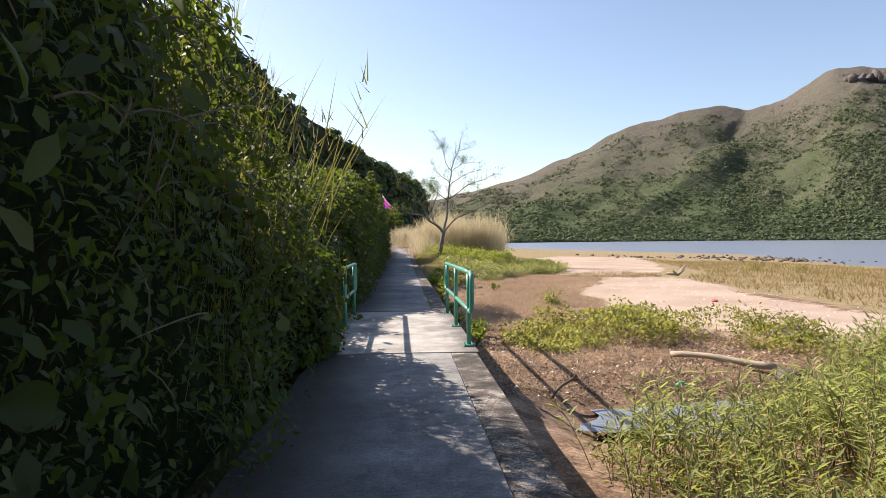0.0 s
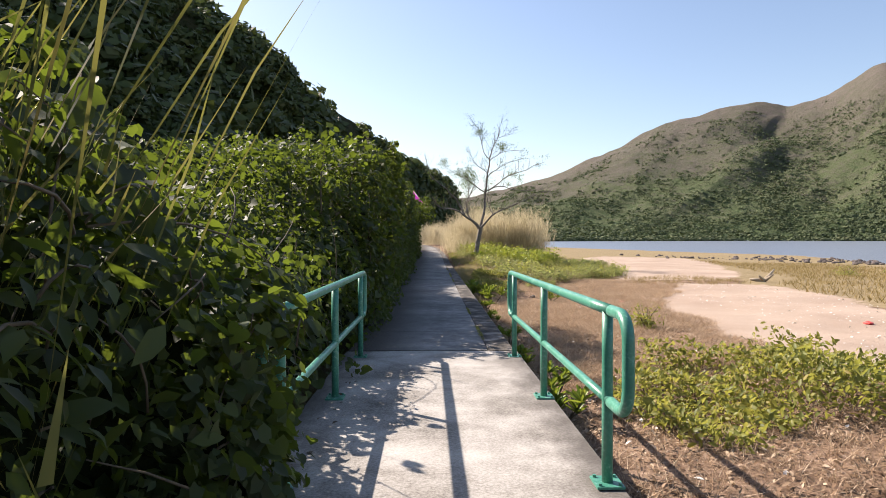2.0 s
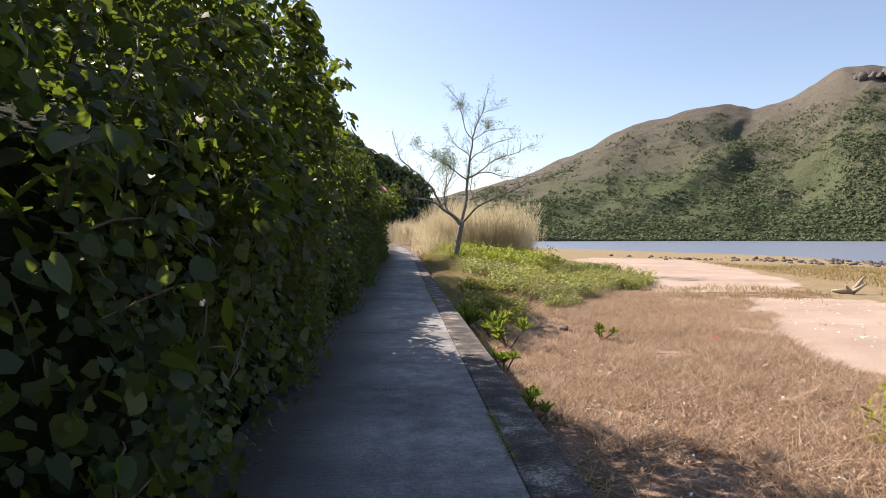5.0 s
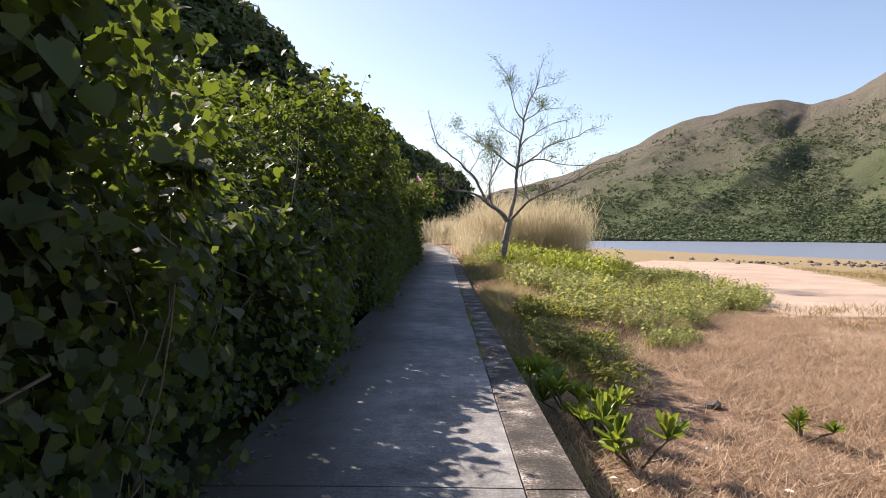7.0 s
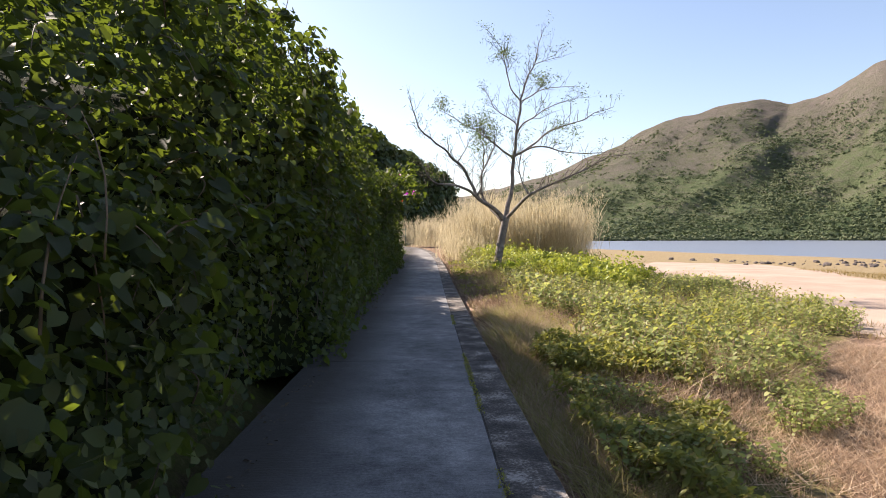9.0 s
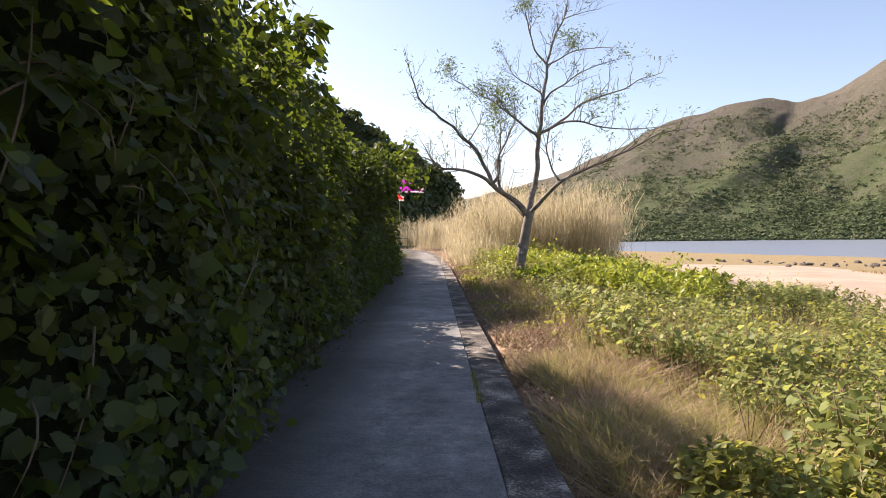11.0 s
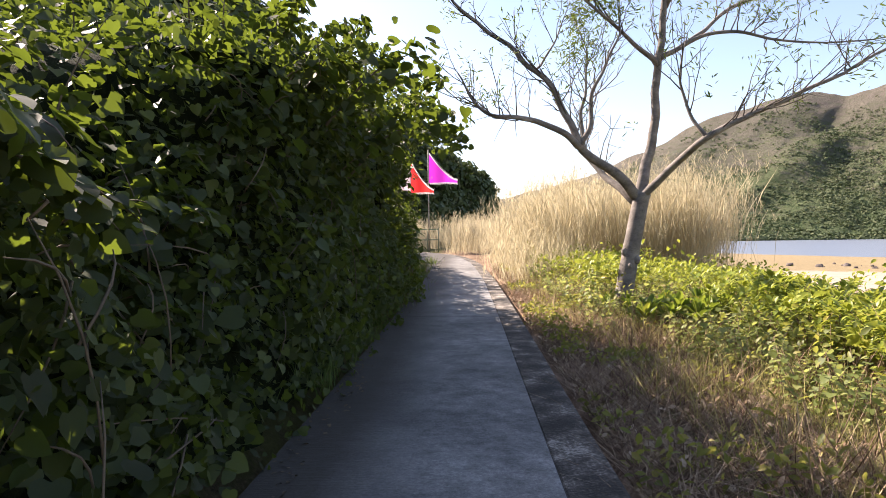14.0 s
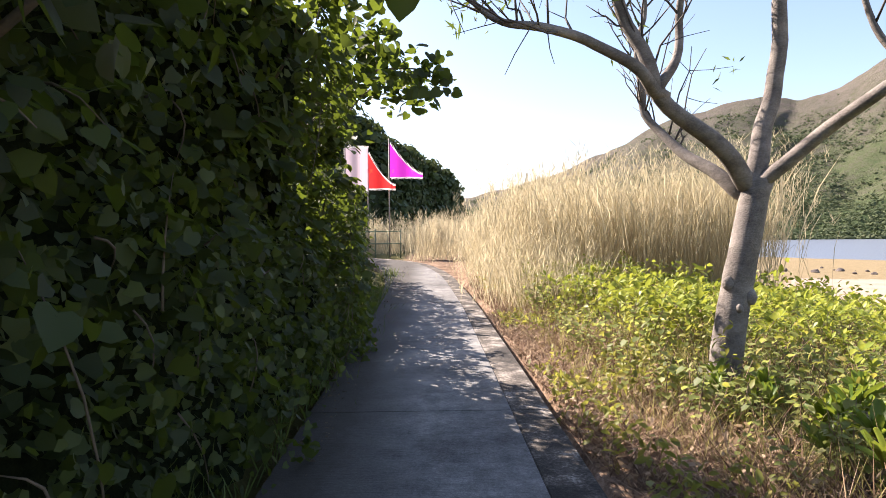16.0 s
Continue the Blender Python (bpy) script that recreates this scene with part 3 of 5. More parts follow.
def strip(name, y0, y1, x0, x1, top, thick, material, parent, label=""):
    """One cast slab of the path between two joints, its top edges eased."""
    rows = along(y0, y1, max(2, int((y1 - y0) / 0.8) + 1))
    bm = bmesh.new()
    rings = []
    e = 0.006
    for p, n in rows:
        z = float(path_z(p.y)) + top
        ring = [p + n * x + Vector((0, 0, h)) for x, h in ((x0, z - thick), (x0, z - e), (x0 + e, z), (x0 + (x1 - x0) * 0.5, z + 0.004), (x1 - e, z), (x1, z - e - 0.006), (x1, z - thick))]
        rings.append([bm.verts.new(v + Vector((0.006 * wobble(v.x * 9, v.y * 3, k), 0, 0.003 * wobble(v.x * 3, v.y * 2, 9)))) for k, v in enumerate(ring)])
    for a, b in zip(rings, rings[1:]):
        for k in range(7):
            bm.faces.new((a[k], a[(k + 1) % 7], b[(k + 1) % 7], b[k]))
    bm.faces.new(rings[0][::-1])
    bm.faces.new(rings[-1])
    bmesh.ops.recalc_face_normals(bm, faces=bm.faces[:])
    return part(name, bm, material, parent, label)


def build_path():
    walkway = thing("pavement", (0, 0, 0), "grey concrete footpath of cast slabs with stained side strip", "path", kind="structure")
    cuts = [-11.0, -6.8, 0.85, 8.84]
    for a, b in zip(cuts, cuts[1:]):
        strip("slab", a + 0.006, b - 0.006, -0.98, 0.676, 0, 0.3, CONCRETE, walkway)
        strip("edge_strip", a + 0.006, b - 0.006, 0.682, 1.0, -0.004, 0.42, CONCRETE_DARK, walkway, "black-stained concrete edging strip")
    cuts = [13.42, 14.9, 21.7, 29.4, 37.1, 44.8, 52.5, 60.2, 67.9, 74.6]
    for a, b in zip(cuts, cuts[1:]):
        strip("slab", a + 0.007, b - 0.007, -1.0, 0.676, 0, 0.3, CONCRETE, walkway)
        strip("edge_strip", a + 0.007, b - 0.007, 0.682, 1.0, -0.004, 0.42, CONCRETE_DARK, walkway, "black-stained concrete edging strip")
    strip("joint_bed", -11, 8.8, -0.9, 0.95, -0.012, 0.2, JOINT, walkway)
    strip("joint_bed", 13.45, 83, -0.9, 0.95, -0.012, 0.2, JOINT, walkway)
    deck = thing("bridge_deck", (0, 11.14, 0), "pale concrete footbridge slab with stained edges", "bridge", kind="structure")
    d = strip("deck_slab", 8.847, 13.415, -1.03, 1.03, 0.0, 0.22, DECK, deck)
    d.location = (0, -11.14, 0)
    deck.rotation_euler.x = radians(-0.25)
    for y in (9.0, 13.25):
        bm = bmesh.new()
        bmesh.ops.create_cube(bm, size=1, matrix=Matrix.Translation((0, y - 11.14, -0.6)) @ Matrix.Diagonal((2.0, 0.28, 0.78, 1)))
        bmesh.ops.bevel(bm, geom=bm.edges[:], offset=0.015, segments=1)
        part("abutment", bm, CONCRETE_DARK, deck, "dark concrete abutment")


def build_rail(x, side):
    """A painted pipe railing: one loop of pipe, a mid rail between its ends, three posts on plates."""
    rail = thing("railing", (x, 11.2, 0.001), "green painted steel pipe railing with worn paint" + (" half swallowed by leaves" if side < 0 else " on the bridge edge"), "railing", "bridge railings")
    top, mid, y0, y1, r = 0.95, 0.46, -2.27, 2.30, 0.13

    def arc(cy, cz, a0, a1):
        return [(0, cy + r * math.cos(radians(a)), cz + r * math.sin(radians(a))) for a in np.linspace(a0, a1, 7)]
    loop = [(0, y, top) for y in np.linspace(-2.0, 2.0, 10)] + arc(y1 - r, top - r, 90, 0) + arc(y1 - r, mid + r, 0, -90) + [(0, 2.0, mid)]
    loop2 = [(0, -1.98, top)] + arc(y0 + r, top - r, 90, 180) + arc(y0 + r, mid + r, 180, 270) + [(0, -1.98, mid)]
    v, f = tube(loop, [0.031] * len(loop), 12)
    put("top_rail", mesh_from("top_rail", v, f, True), RAIL, rail)
    v, f = tube(loop2, [0.031] * len(loop2), 12)
    put("end_bend", mesh_from("end_bend", v, f, True), RAIL, rail)
    v, f = tube([(0, y, mid) for y in np.linspace(-2.0, 2.02, 8)], [0.027] * 8, 12)
    put("mid_rail", mesh_from("mid_rail", v, f, True), RAIL, rail)
    for py in (-1.91, 0.0, 1.89):
        v, f = tube([(0, py, 0.004), (0, py, 0.4), (0, py, 0.7), (0, py, top - 0.01)], [0.030] * 4, 12)
        put("post", mesh_from("post", v, f, True), RAIL, rail)
        bm = bmesh.new()
        bmesh.ops.create_cube(bm, size=1, matrix=Matrix.Translation((0, py, 0.006)) @ Matrix.Diagonal((0.15, 0.17, 0.013, 1)))
        bmesh.ops.bevel(bm, geom=bm.edges[:], offset=0.004, segments=1)
        plate = part("base_plate", bm, RAIL, rail, "rust-flecked green base plate")
        for bx, by in ((-0.055, -0.062), (0.055, -0.062), (-0.055, 0.062), (0.055, 0.062)):
            bm = bmesh.new()
            bmesh.ops.create_cone(bm, cap_ends=True, segments=6, radius1=0.011, radius2=0.010, depth=0.014, matrix=Matrix.Translation((bx, py + by, 0.019)))
            part("bolt", bm, RAIL, plate)
    rail.rotation_euler.x = radians(-0.45)
    return rail


build_path()
build_rail(0.95, 1)
build_rail(-0.82, -1)

# ---------------------------------------------------------------- leaf shapes
HEART = (np.array([(0, 0.06, 0), (0.24, -0.06, 0.07), (0.45, 0.08, 0.09), (0.49, 0.36, 0.06), (0.33, 0.68, 0.02), (0, 1.0, -0.14), (-0.33, 0.68, 0.02), (-0.49, 0.36, 0.06), (-0.45, 0.08, 0.09), (-0.24, -0.06, 0.07)], float),
         np.array([(0, 1, 2), (0, 2, 3), (0, 3, 4), (0, 4, 5), (0, 5, 6), (0, 6, 7), (0, 7, 8), (0, 8, 9)]))
HEART_SMALL = (np.array([(0, 0.05, 0), (0.42, 0.0, 0.06), (0.46, 0.5, 0.05), (0, 1.0, -0.08), (-0.46, 0.5, 0.05), (-0.42, 0.0, 0.06)], float), np.array([(0, 1, 2), (0, 2, 3), (0, 3, 4), (0, 4, 5)]))
OVAL = (np.array([(0, 0, 0), (0.22, 0.35, 0.05), (0, 0.5, 0.0), (-0.22, 0.35, 0.05), (0.17, 0.72, 0.02), (-0.17, 0.72, 0.02), (0, 1.0, -0.14)], float),
        np.array([(0, 1, 2), (0, 2, 3), (1, 4, 2), (3, 2, 5), (4, 6, 2), (5, 2, 6)]))
LANCE = (np.array([(0, 0, 0), (0.10, 0.4, 0.03), (-0.10, 0.4, 0.03), (0, 1.0, -0.12)], float), np.array([(0, 1, 3), (0, 3, 2)]))
BLADE = (np.array([(-0.5, 0, 0), (0.5, 0, 0), (-0.4, 0, 0.45), (0.4, 0, 0.45), (-0.25, 0.12, 0.78), (0.25, 0.16, 0.78), (0, 0.5, 0.98)], float),
         np.array([(0, 1, 3), (0, 3, 2), (2, 3, 5), (2, 5, 4), (4, 5, 6)]))
STALK = (np.array([(-0.5, 0, 0), (0.5, 0, 0), (0.2, 0.2, 1.0)], float), np.array([(0, 1, 2)]))


# ---------------------------------------------------------------- the thicket along the path
def hedge_top(y):
    return np.interp(y, [-6, 3, 5.4, 6.7, 7.5, 8.8, 10, 12.6, 13.8, 14.6, 15.4, 17.5, 19.3, 20.8, 21.6, 25.3, 27, 28.7, 31.5, 33.6, 35.3, 36.2, 37.6, 39, 41.5, 44, 45.2, 46.2, 48, 50, 52, 54, 57, 62, 66, 70],
                     [3.6, 3.75, 3.55, 2.85, 2.25, 1.9, 1.8, 1.8, 1.8, 2.1, 2.65, 2.9, 3.2, 3.1, 2.4, 2.5, 3.2, 3.45, 3.1, 2.85, 2.7, 2.5, 1.95, 2.9, 3.35, 3.2, 2.95, 2.2, 1.75, 1.85, 2.5, 2.3, 1.75, 1.8, 1.8, 1.4])


def hedge_front(y):
    return np.interp(y, [-6, 4, 7.8, 9.0, 10.2, 12.4, 14.2, 24, 35.0, 36.0, 38, 39.2, 47, 51, 55, 59, 66, 70], [-1.05, -0.98, -0.9, -0.86, -1.42, -1.42, -1.02, -1.0, -1.0, -1.2, -1.2, -1.0, -1.15, -1.45, -1.95, -2.7, -3.8, -5.2])


def hedge_lean(y):
    """How far the face has leaned back by the time it reaches the top; below nought it overhangs the path."""
    return np.interp(y, [-6, 5.0, 6.5, 8.5, 10, 14, 15.5, 17, 18.5, 20.8, 21.6, 25.6, 27, 28.7, 31.5, 33.6, 35, 36.2, 37.6, 38.8, 40, 44.3, 45.4, 47, 50],
                     [-0.1, 0.0, 0.75, 0.95, 1.7, 1.7, 1.0, 0.3, -0.4, -0.5, 1.5, 1.6, 0.2, -0.2, -0.4, -0.2, 0.1, 0.8, 1.1, 0.4, -0.4, -0.7, -0.2, 0.1, 0.1])


def hedge_height(x, y):
    """The thicket's top: the rounded shoulder, then a gentle climb away from the path."""
    back = np.maximum(hedge_front(y) - x, 0)
    lean = np.maximum(hedge_lean(y), 0.12)
    t = 0.45 + 0.55 * np.clip(back / lean, 0, 1) ** (1 / 1.6)
    return hedge_top(y) * t + 0.10 * np.clip(back - lean, 0, 2.5) + 0.46 * grid_noise(x, y, 0.9, 61, 3)


def lump(y, z):
    """How far the face bulges towards the path: uneven, leaning back towards the top, spreading at the foot."""
    t = np.clip(z / hedge_top(y), 0, 1.2)
    deep = 1 + 0.5 * step(0.4, 1.4, hedge_lean(y))
    return 0.48 * deep * grid_noise(y, z, 0.85, 62, 4) + 0.24 * grid_noise(y, z * 0.7, 0.36, 66, 2) - 0.12 * (deep - 1) + 0.10 * np.sin(np.clip(t, 0, 1) * math.pi) - hedge_lean(y) * np.clip((t - 0.45) / 0.55, 0, 1) ** 1.6 + 0.20 * np.exp(-np.maximum(z, 0) / 0.45)


def large_leaf(bend, wide):
    """One big vine leaf with a folded midrib and a wavy margin."""
    a = np.linspace(0, 1, 6)
    rows = []
    for t in a:
        w = wide * math.sin(math.pi * min(1, t * 0.92 + 0.10)) ** 0.75 * (1 - 0.25 * t)
        for s in (-1, -0.5, 0, 0.5, 1):
            rows.append((s * w, t, 0.10 * abs(s) - bend * t * t + 0.025 * math.sin(t * 14 + s * 3) * abs(s)))
    F = [(i * 5 + j, i * 5 + j + 1, i * 5 + j + 6, i * 5 + j + 5) for i in range(5) for j in range(4)]
    return mesh_from("leaf", rows, F, True)


LARGE_LEAVES = [large_leaf(0.15, 0.5), large_leaf(0.3, 0.45), large_leaf(0.05, 0.54)]


def hedge_section(y0, y1, dens, label, material, shape, small):
    base = float(path_z((y0 + y1) / 2))
    ob = thing("hedge", (-2.0, (y0 + y1) / 2, base), label, "hedge", "thicket beside the path")
    off = np.array([2.0, -(y0 + y1) / 2, 0.0])
    # inner mass, its near-black colour standing in for shade deep among the leaves
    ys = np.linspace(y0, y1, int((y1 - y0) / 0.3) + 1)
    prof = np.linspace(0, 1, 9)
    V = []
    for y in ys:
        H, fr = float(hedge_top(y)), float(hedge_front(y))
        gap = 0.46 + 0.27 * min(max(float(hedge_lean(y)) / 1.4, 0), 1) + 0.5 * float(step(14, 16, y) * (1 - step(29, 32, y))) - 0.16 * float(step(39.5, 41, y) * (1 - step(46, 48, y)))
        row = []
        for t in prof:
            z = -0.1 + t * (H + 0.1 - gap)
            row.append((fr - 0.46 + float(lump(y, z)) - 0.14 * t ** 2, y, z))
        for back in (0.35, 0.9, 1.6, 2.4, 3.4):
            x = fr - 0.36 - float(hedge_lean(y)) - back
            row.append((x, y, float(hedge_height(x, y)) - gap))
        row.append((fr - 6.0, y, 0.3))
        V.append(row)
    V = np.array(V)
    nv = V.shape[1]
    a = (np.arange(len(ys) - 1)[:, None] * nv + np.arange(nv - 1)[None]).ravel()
    put("core", mesh_from("core", V.reshape(-1, 3) + off, np.stack([a, a + nv, a + nv + 1, a + 1], 1), True), SHADE_CORE, ob, "inner mass of the hedge, coloured near-black for its deep shade")
    # leaves on the face and on the top
    pieces = []
    L = y1 - y0
    n = int(L * 3.2 * 340 * dens)
    y = y0 + L * rng.random(n)
    z = hedge_top(y) * rng.random(n) ** 0.85
    x = np.minimum(hedge_front(y) + lump(y, z), -0.72) - np.abs(rng.normal(0, 0.20, n)) + 0.12 * rng.random(n)
    nor = np.stack([0.6 + rng.normal(0, 0.7, n), rng.normal(0, 0.8, n), 0.5 + rng.normal(0, 0.6, n)], 1)
    s = small * np.where(rng.random(n) < 0.06, rng.uniform(0.09, 0.14, n), rng.uniform(0.028, 0.078, n))
    # hollows between the clumps, where the shade-coloured inner mass shows through
    keep = grid_noise(y, z * 1.2, 1.7, 63, 2) + rng.normal(0, 0.12, n) > -0.24 - 0.3 * (rng.random(n) < 0.3)
    keep &= (z > 1.05) | (y < 9) | (y > 14.3) | (rng.random(n) < 0.45)
    x, y, z, nor, s, n = x[keep], y[keep], z[keep], nor[keep], s[keep], int(keep.sum())
    T, P, big = turns(nor, rng.normal(0, 1.0, n)), np.stack([x, y, z], 1) + off, s > 0.07
    for form, pick in ((shape, big), (HEART_SMALL if shape is HEART else OVAL, ~big)):
        pieces.append(scattered(form, P[pick], T[pick], s[pick]))
    n = int(L * 3.6 * 175 * dens)
    y = y0 + L * rng.random(n)
    back = 3.6 * rng.random(n) ** 1.3
    x = hedge_front(y) - back + 0.15 * rng.normal(size=n)
    z = hedge_height(x, y) - np.abs(rng.normal(0, 0.16, n)) + 0.10
    nor = np.stack([0.3 + rng.normal(0, 0.6, n), rng.normal(0, 0.6, n), 0.9 + rng.normal(0, 0.3, n)], 1)
    s = small * np.where(rng.random(n) < 0.08, rng.uniform(0.10, 0.15, n), rng.uniform(0.04, 0.09, n))
    keep = grid_noise(x, y, 1.7, 64, 2) + rng.normal(0, 0.12, n) > -0.32
    x, y, z, nor, s, n = x[keep], y[keep], z[keep], nor[keep], s[keep], int(keep.sum())
    T, P, big = turns(nor, rng.normal(0, 0.9, n)), np.stack([x, y, z], 1) + off, s > 0.08
    for form, pick in ((shape, big), (HEART_SMALL if shape is HEART else OVAL, ~big)):
        pieces.append(scattered(form, P[pick], T[pick], s[pick]))
    # a second, deeper layer in the shade of the first
    n = int(L * 3.0 * 150 * dens)
    y = y0 + L * rng.random(n)
    z = hedge_top(y) * rng.random(n)
    x = hedge_front(y) + lump(y, z) - rng.uniform(0.30, 0.46, n)
    nor = np.stack([0.6 + rng.normal(0, 0.5, n), rng.normal(0, 0.6, n), 0.6 + rng.normal(0, 0.5, n)], 1)
    pieces.append(scattered(LANCE if small > 1 else HEART_SMALL, np.stack([x, y, z], 1) + off, turns(nor, rng.normal(0, 1.2, n)), rng.uniform(0.06, 0.11, n)))
    n = int(L * 3.6 * 60 * dens)
    y = y0 + L * rng.random(n)
    x = hedge_front(y) - 0.3 - 3.3 * rng.random(n) ** 1.2
    z = hedge_height(x, y) - rng.uniform(0.25, 0.75, n)
    nor = np.stack([rng.normal(0, 0.5, n), rng.normal(0, 0.5, n), 0.9 + rng.normal(0, 0.3, n)], 1)
    pieces.append(scattered(HEART_SMALL, np.stack([x, y, z], 1) + off, turns(nor, rng.uniform(-3, 3, n)), rng.uniform(0.07, 0.12, n)))
    # leafy shoots above the top, twigs on the face
    stems = []
    for k in range(int(L * 3.2)):
        y = y0 + L * rng.random()
        x = float(hedge_front(y)) - 2.6 * rng.random() ** 1.6
        z = float(hedge_height(x, y))
        h = 0.25 + 0.45 * rng.random() ** 2
        lean = rng.normal(0, 0.3, 2)
        pts = [Vector((x + lean[0] * h * t * t, y + lean[1] * h * t * t, z - 0.3 + (h + 0.3) * t)) for t in np.linspace(0, 1, 5)]
        stems.append((tube(pts, [0.008, 0.007, 0.006, 0.004, 0.002], 4)[0] + off, tube(pts, [0.01] * 5, 4)[1]))
        m = int(7 + 9 * h)
        t = rng.uniform(0.2, 1, m)
        P = np.stack([x + lean[0] * h * t * t, y + lean[1] * h * t * t, z - 0.3 + (h + 0.3) * t], 1) + rng.normal(0, 0.035, (m, 3))
        nor = np.stack([rng.normal(0, 0.7, m), rng.normal(0, 0.7, m), 0.8 + rng.normal(0, 0.3, m)], 1)
        pieces.append(scattered(HEART, P + off, turns(nor, rng.uniform(-3, 3, m)), rng.uniform(0.06, 0.14, m)))
    # arching sprays that stand out of the face, leaves in two ranks along them
    for k in range(int(L * 13 * min(dens, 1))):
        y = y0 + L * rng.random()
        z = float(hedge_top(y)) * rng.uniform(0.3, 1.0) ** 0.7
        x = float(hedge_front(y)) + float(lump(y, z)) - 0.10
        h = rng.uniform(0.35, 0.95)
        h *= 0.5 if 9.3 < y < 14.8 else 1.0
        d = np.array([min(rng.uniform(0.15, 0.6), max((-0.98 if 9.0 < y < 14.8 else -0.72) - x, 0.02) / h), rng.normal(0, 0.6), rng.uniform(0.0, 0.8)])
        t = np.linspace(0, 1, 6)
        pts = np.array([x, y, z]) + d * h * t[:, None] + np.array([0, 0, -0.5 * h]) * (t * t)[:, None]
        v, f = tube([Vector(p) for p in pts], [0.006, 0.006, 0.005, 0.004, 0.003, 0.002], 4)
        stems.append((v + off, f))
        m = int(6 + 14 * h)
        q = np.linspace(0.15, 1, m)
        side = np.cross(d, [0, 0, 1.0])
        side = side / (np.linalg.norm(side) + 1e-6) * np.where(np.arange(m) % 2, 1, -1)[:, None]
        P = np.stack([np.interp(q, t, pts[:, c]) for c in range(3)], 1) + side * 0.045 + rng.normal(0, 0.015, (m, 3))
        nor = side * 0.35 + np.array([0.25, 0, 0.85]) + rng.normal(0, 0.28, (m, 3))
        big = (0.75 if shape is OVAL else 1.0) * rng.uniform(0.7, 1.25)
        pieces.append(scattered(shape, P + off, turns(nor, rng.normal(0, 0.6, m)), big * rng.uniform(0.075, 0.14, m) * (1.15 - 0.5 * q)))
    for k in range(int(L * 7)):
        y = y0 + L * rng.random()
        z = 0.1 + (float(hedge_top(y)) - 0.4) * rng.random()
        x = min(float(hedge_front(y)) + float(lump(y, z)), -0.8) - 0.03
        ln = 0.25 + 0.6 * rng.random()
        d = np.array([-abs(rng.normal(0, 0.1)), rng.normal(0, 0.7), rng.normal(0.1, 0.7)])
        pts = [Vector((x, y, z)) + Vector(d) * ln * t + Vector((0.05 * math.sin(t * 3), 0, -0.12 * t * t)) for t in np.linspace(0, 1, 5)]
        v, f = tube(pts, [0.006, 0.005, 0.005, 0.004, 0.002], 4)
        stems.append((v + off, f))
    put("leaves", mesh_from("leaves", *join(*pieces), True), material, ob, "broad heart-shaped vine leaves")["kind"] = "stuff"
    put("stem", mesh_from("stem", *join(*stems)), TWIG, ob, "thin bare brown stems")["kind"] = "stuff"
    # large single leaves that stand proud of the face
    for k in range(int(L * 2.2)):
        y = y0 + L * rng.random()
        z = float(hedge_top(y)) * rng.uniform(0.12, 0.92)
        x = min(float(hedge_front(y)) + float(lump(y, z)), -1.0 if 9.0 < y < 14.8 else -0.8) + 0.06
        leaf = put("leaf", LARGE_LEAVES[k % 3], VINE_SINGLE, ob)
        n = np.array([[0.8 + rng.normal(0, 0.4), rng.normal(0, 0.6), 0.6 + rng.normal(0, 0.4)]])
        R = turns(n, rng.normal(0, 0.6, 1))[0]
        leaf.matrix_local = Matrix.Translation((x + off[0], y + off[1], z)) @ Matrix([[*R[i], 0] for i in range(3)] + [[0, 0, 0, 1]]) @ Matrix.Diagonal((*(rng.uniform(0.09, 0.15),) * 3, 1))
    return ob


def bough(points, n, spread, size, label):
    """A leafy bough that reaches out of the thicket."""
    line = bent(points, 5)
    ob = thing("vine_bough", tuple(line[0]), label, "vine")
    o = np.array(line[0])
    v, f = tube(line, [0.014 - 0.011 * k / (len(line) - 1) for k in range(len(line))], 5)
    put("stem", mesh_from("stem", v - o, f, True), TWIG, ob)
    k = rng.integers(2, len(line), n)
    P = np.array([tuple(line[q]) for q in k]) - o + rng.normal(0, spread, (n, 3))
    nor = np.stack([rng.normal(0, 0.7, n), rng.normal(0, 0.7, n), 0.7 + rng.normal(0, 0.3, n)], 1)
    put("leaves", mesh_from("leaves", *scattered(HEART, P, turns(nor, rng.uniform(-3, 3, n)), size * rng.uniform(0.6, 1.3, n))), VINE, ob)["kind"] = "stuff"


bough([(-1.1, 45.2, 2.5), (-0.6, 45.3, 3.0), (-0.1, 45.4, 3.1), (0.15, 45.4, 2.95)], 110, 0.10, 0.11, "leafy vine bough overhanging the path")
bough([(-1.0, 43.8, 2.6), (-0.6, 43.9, 3.3), (-0.3, 43.9, 3.7)], 150, 0.15, 0.12, "leafy vine bough rising from the thicket")
bough([(-1.0, 45.6, 2.9), (-0.7, 45.8, 3.4), (-0.35, 45.9, 3.45)], 150, 0.16, 0.12, "leafy vine bough overhanging the path")
bough([(-1.2, 47.2, 2.7), (-0.7, 47.4, 3.4), (-0.1, 47.5, 3.35)], 170, 0.14, 0.12, "leafy vine bough arching over the path")
bough([(-1.0, 41.0, 1.9), (-0.55, 41.2, 2.4), (0.02, 41.3, 2.5)], 150, 0.12, 0.11, "leafy vine bough leaning over the path")
bough([(-1.0, 40.2, 2.3), (-0.6, 40.4, 2.8), (-0.25, 40.5, 3.0)], 130, 0.14, 0.11, "leafy vine bough leaning over the path")
bough([(-1.6, 15.0, 1.7), (-1.6, 15.0, 2.3), (-1.5, 15.1, 2.95)], 60, 0.09, 0.10, "upright leafy shoot above the thicket")
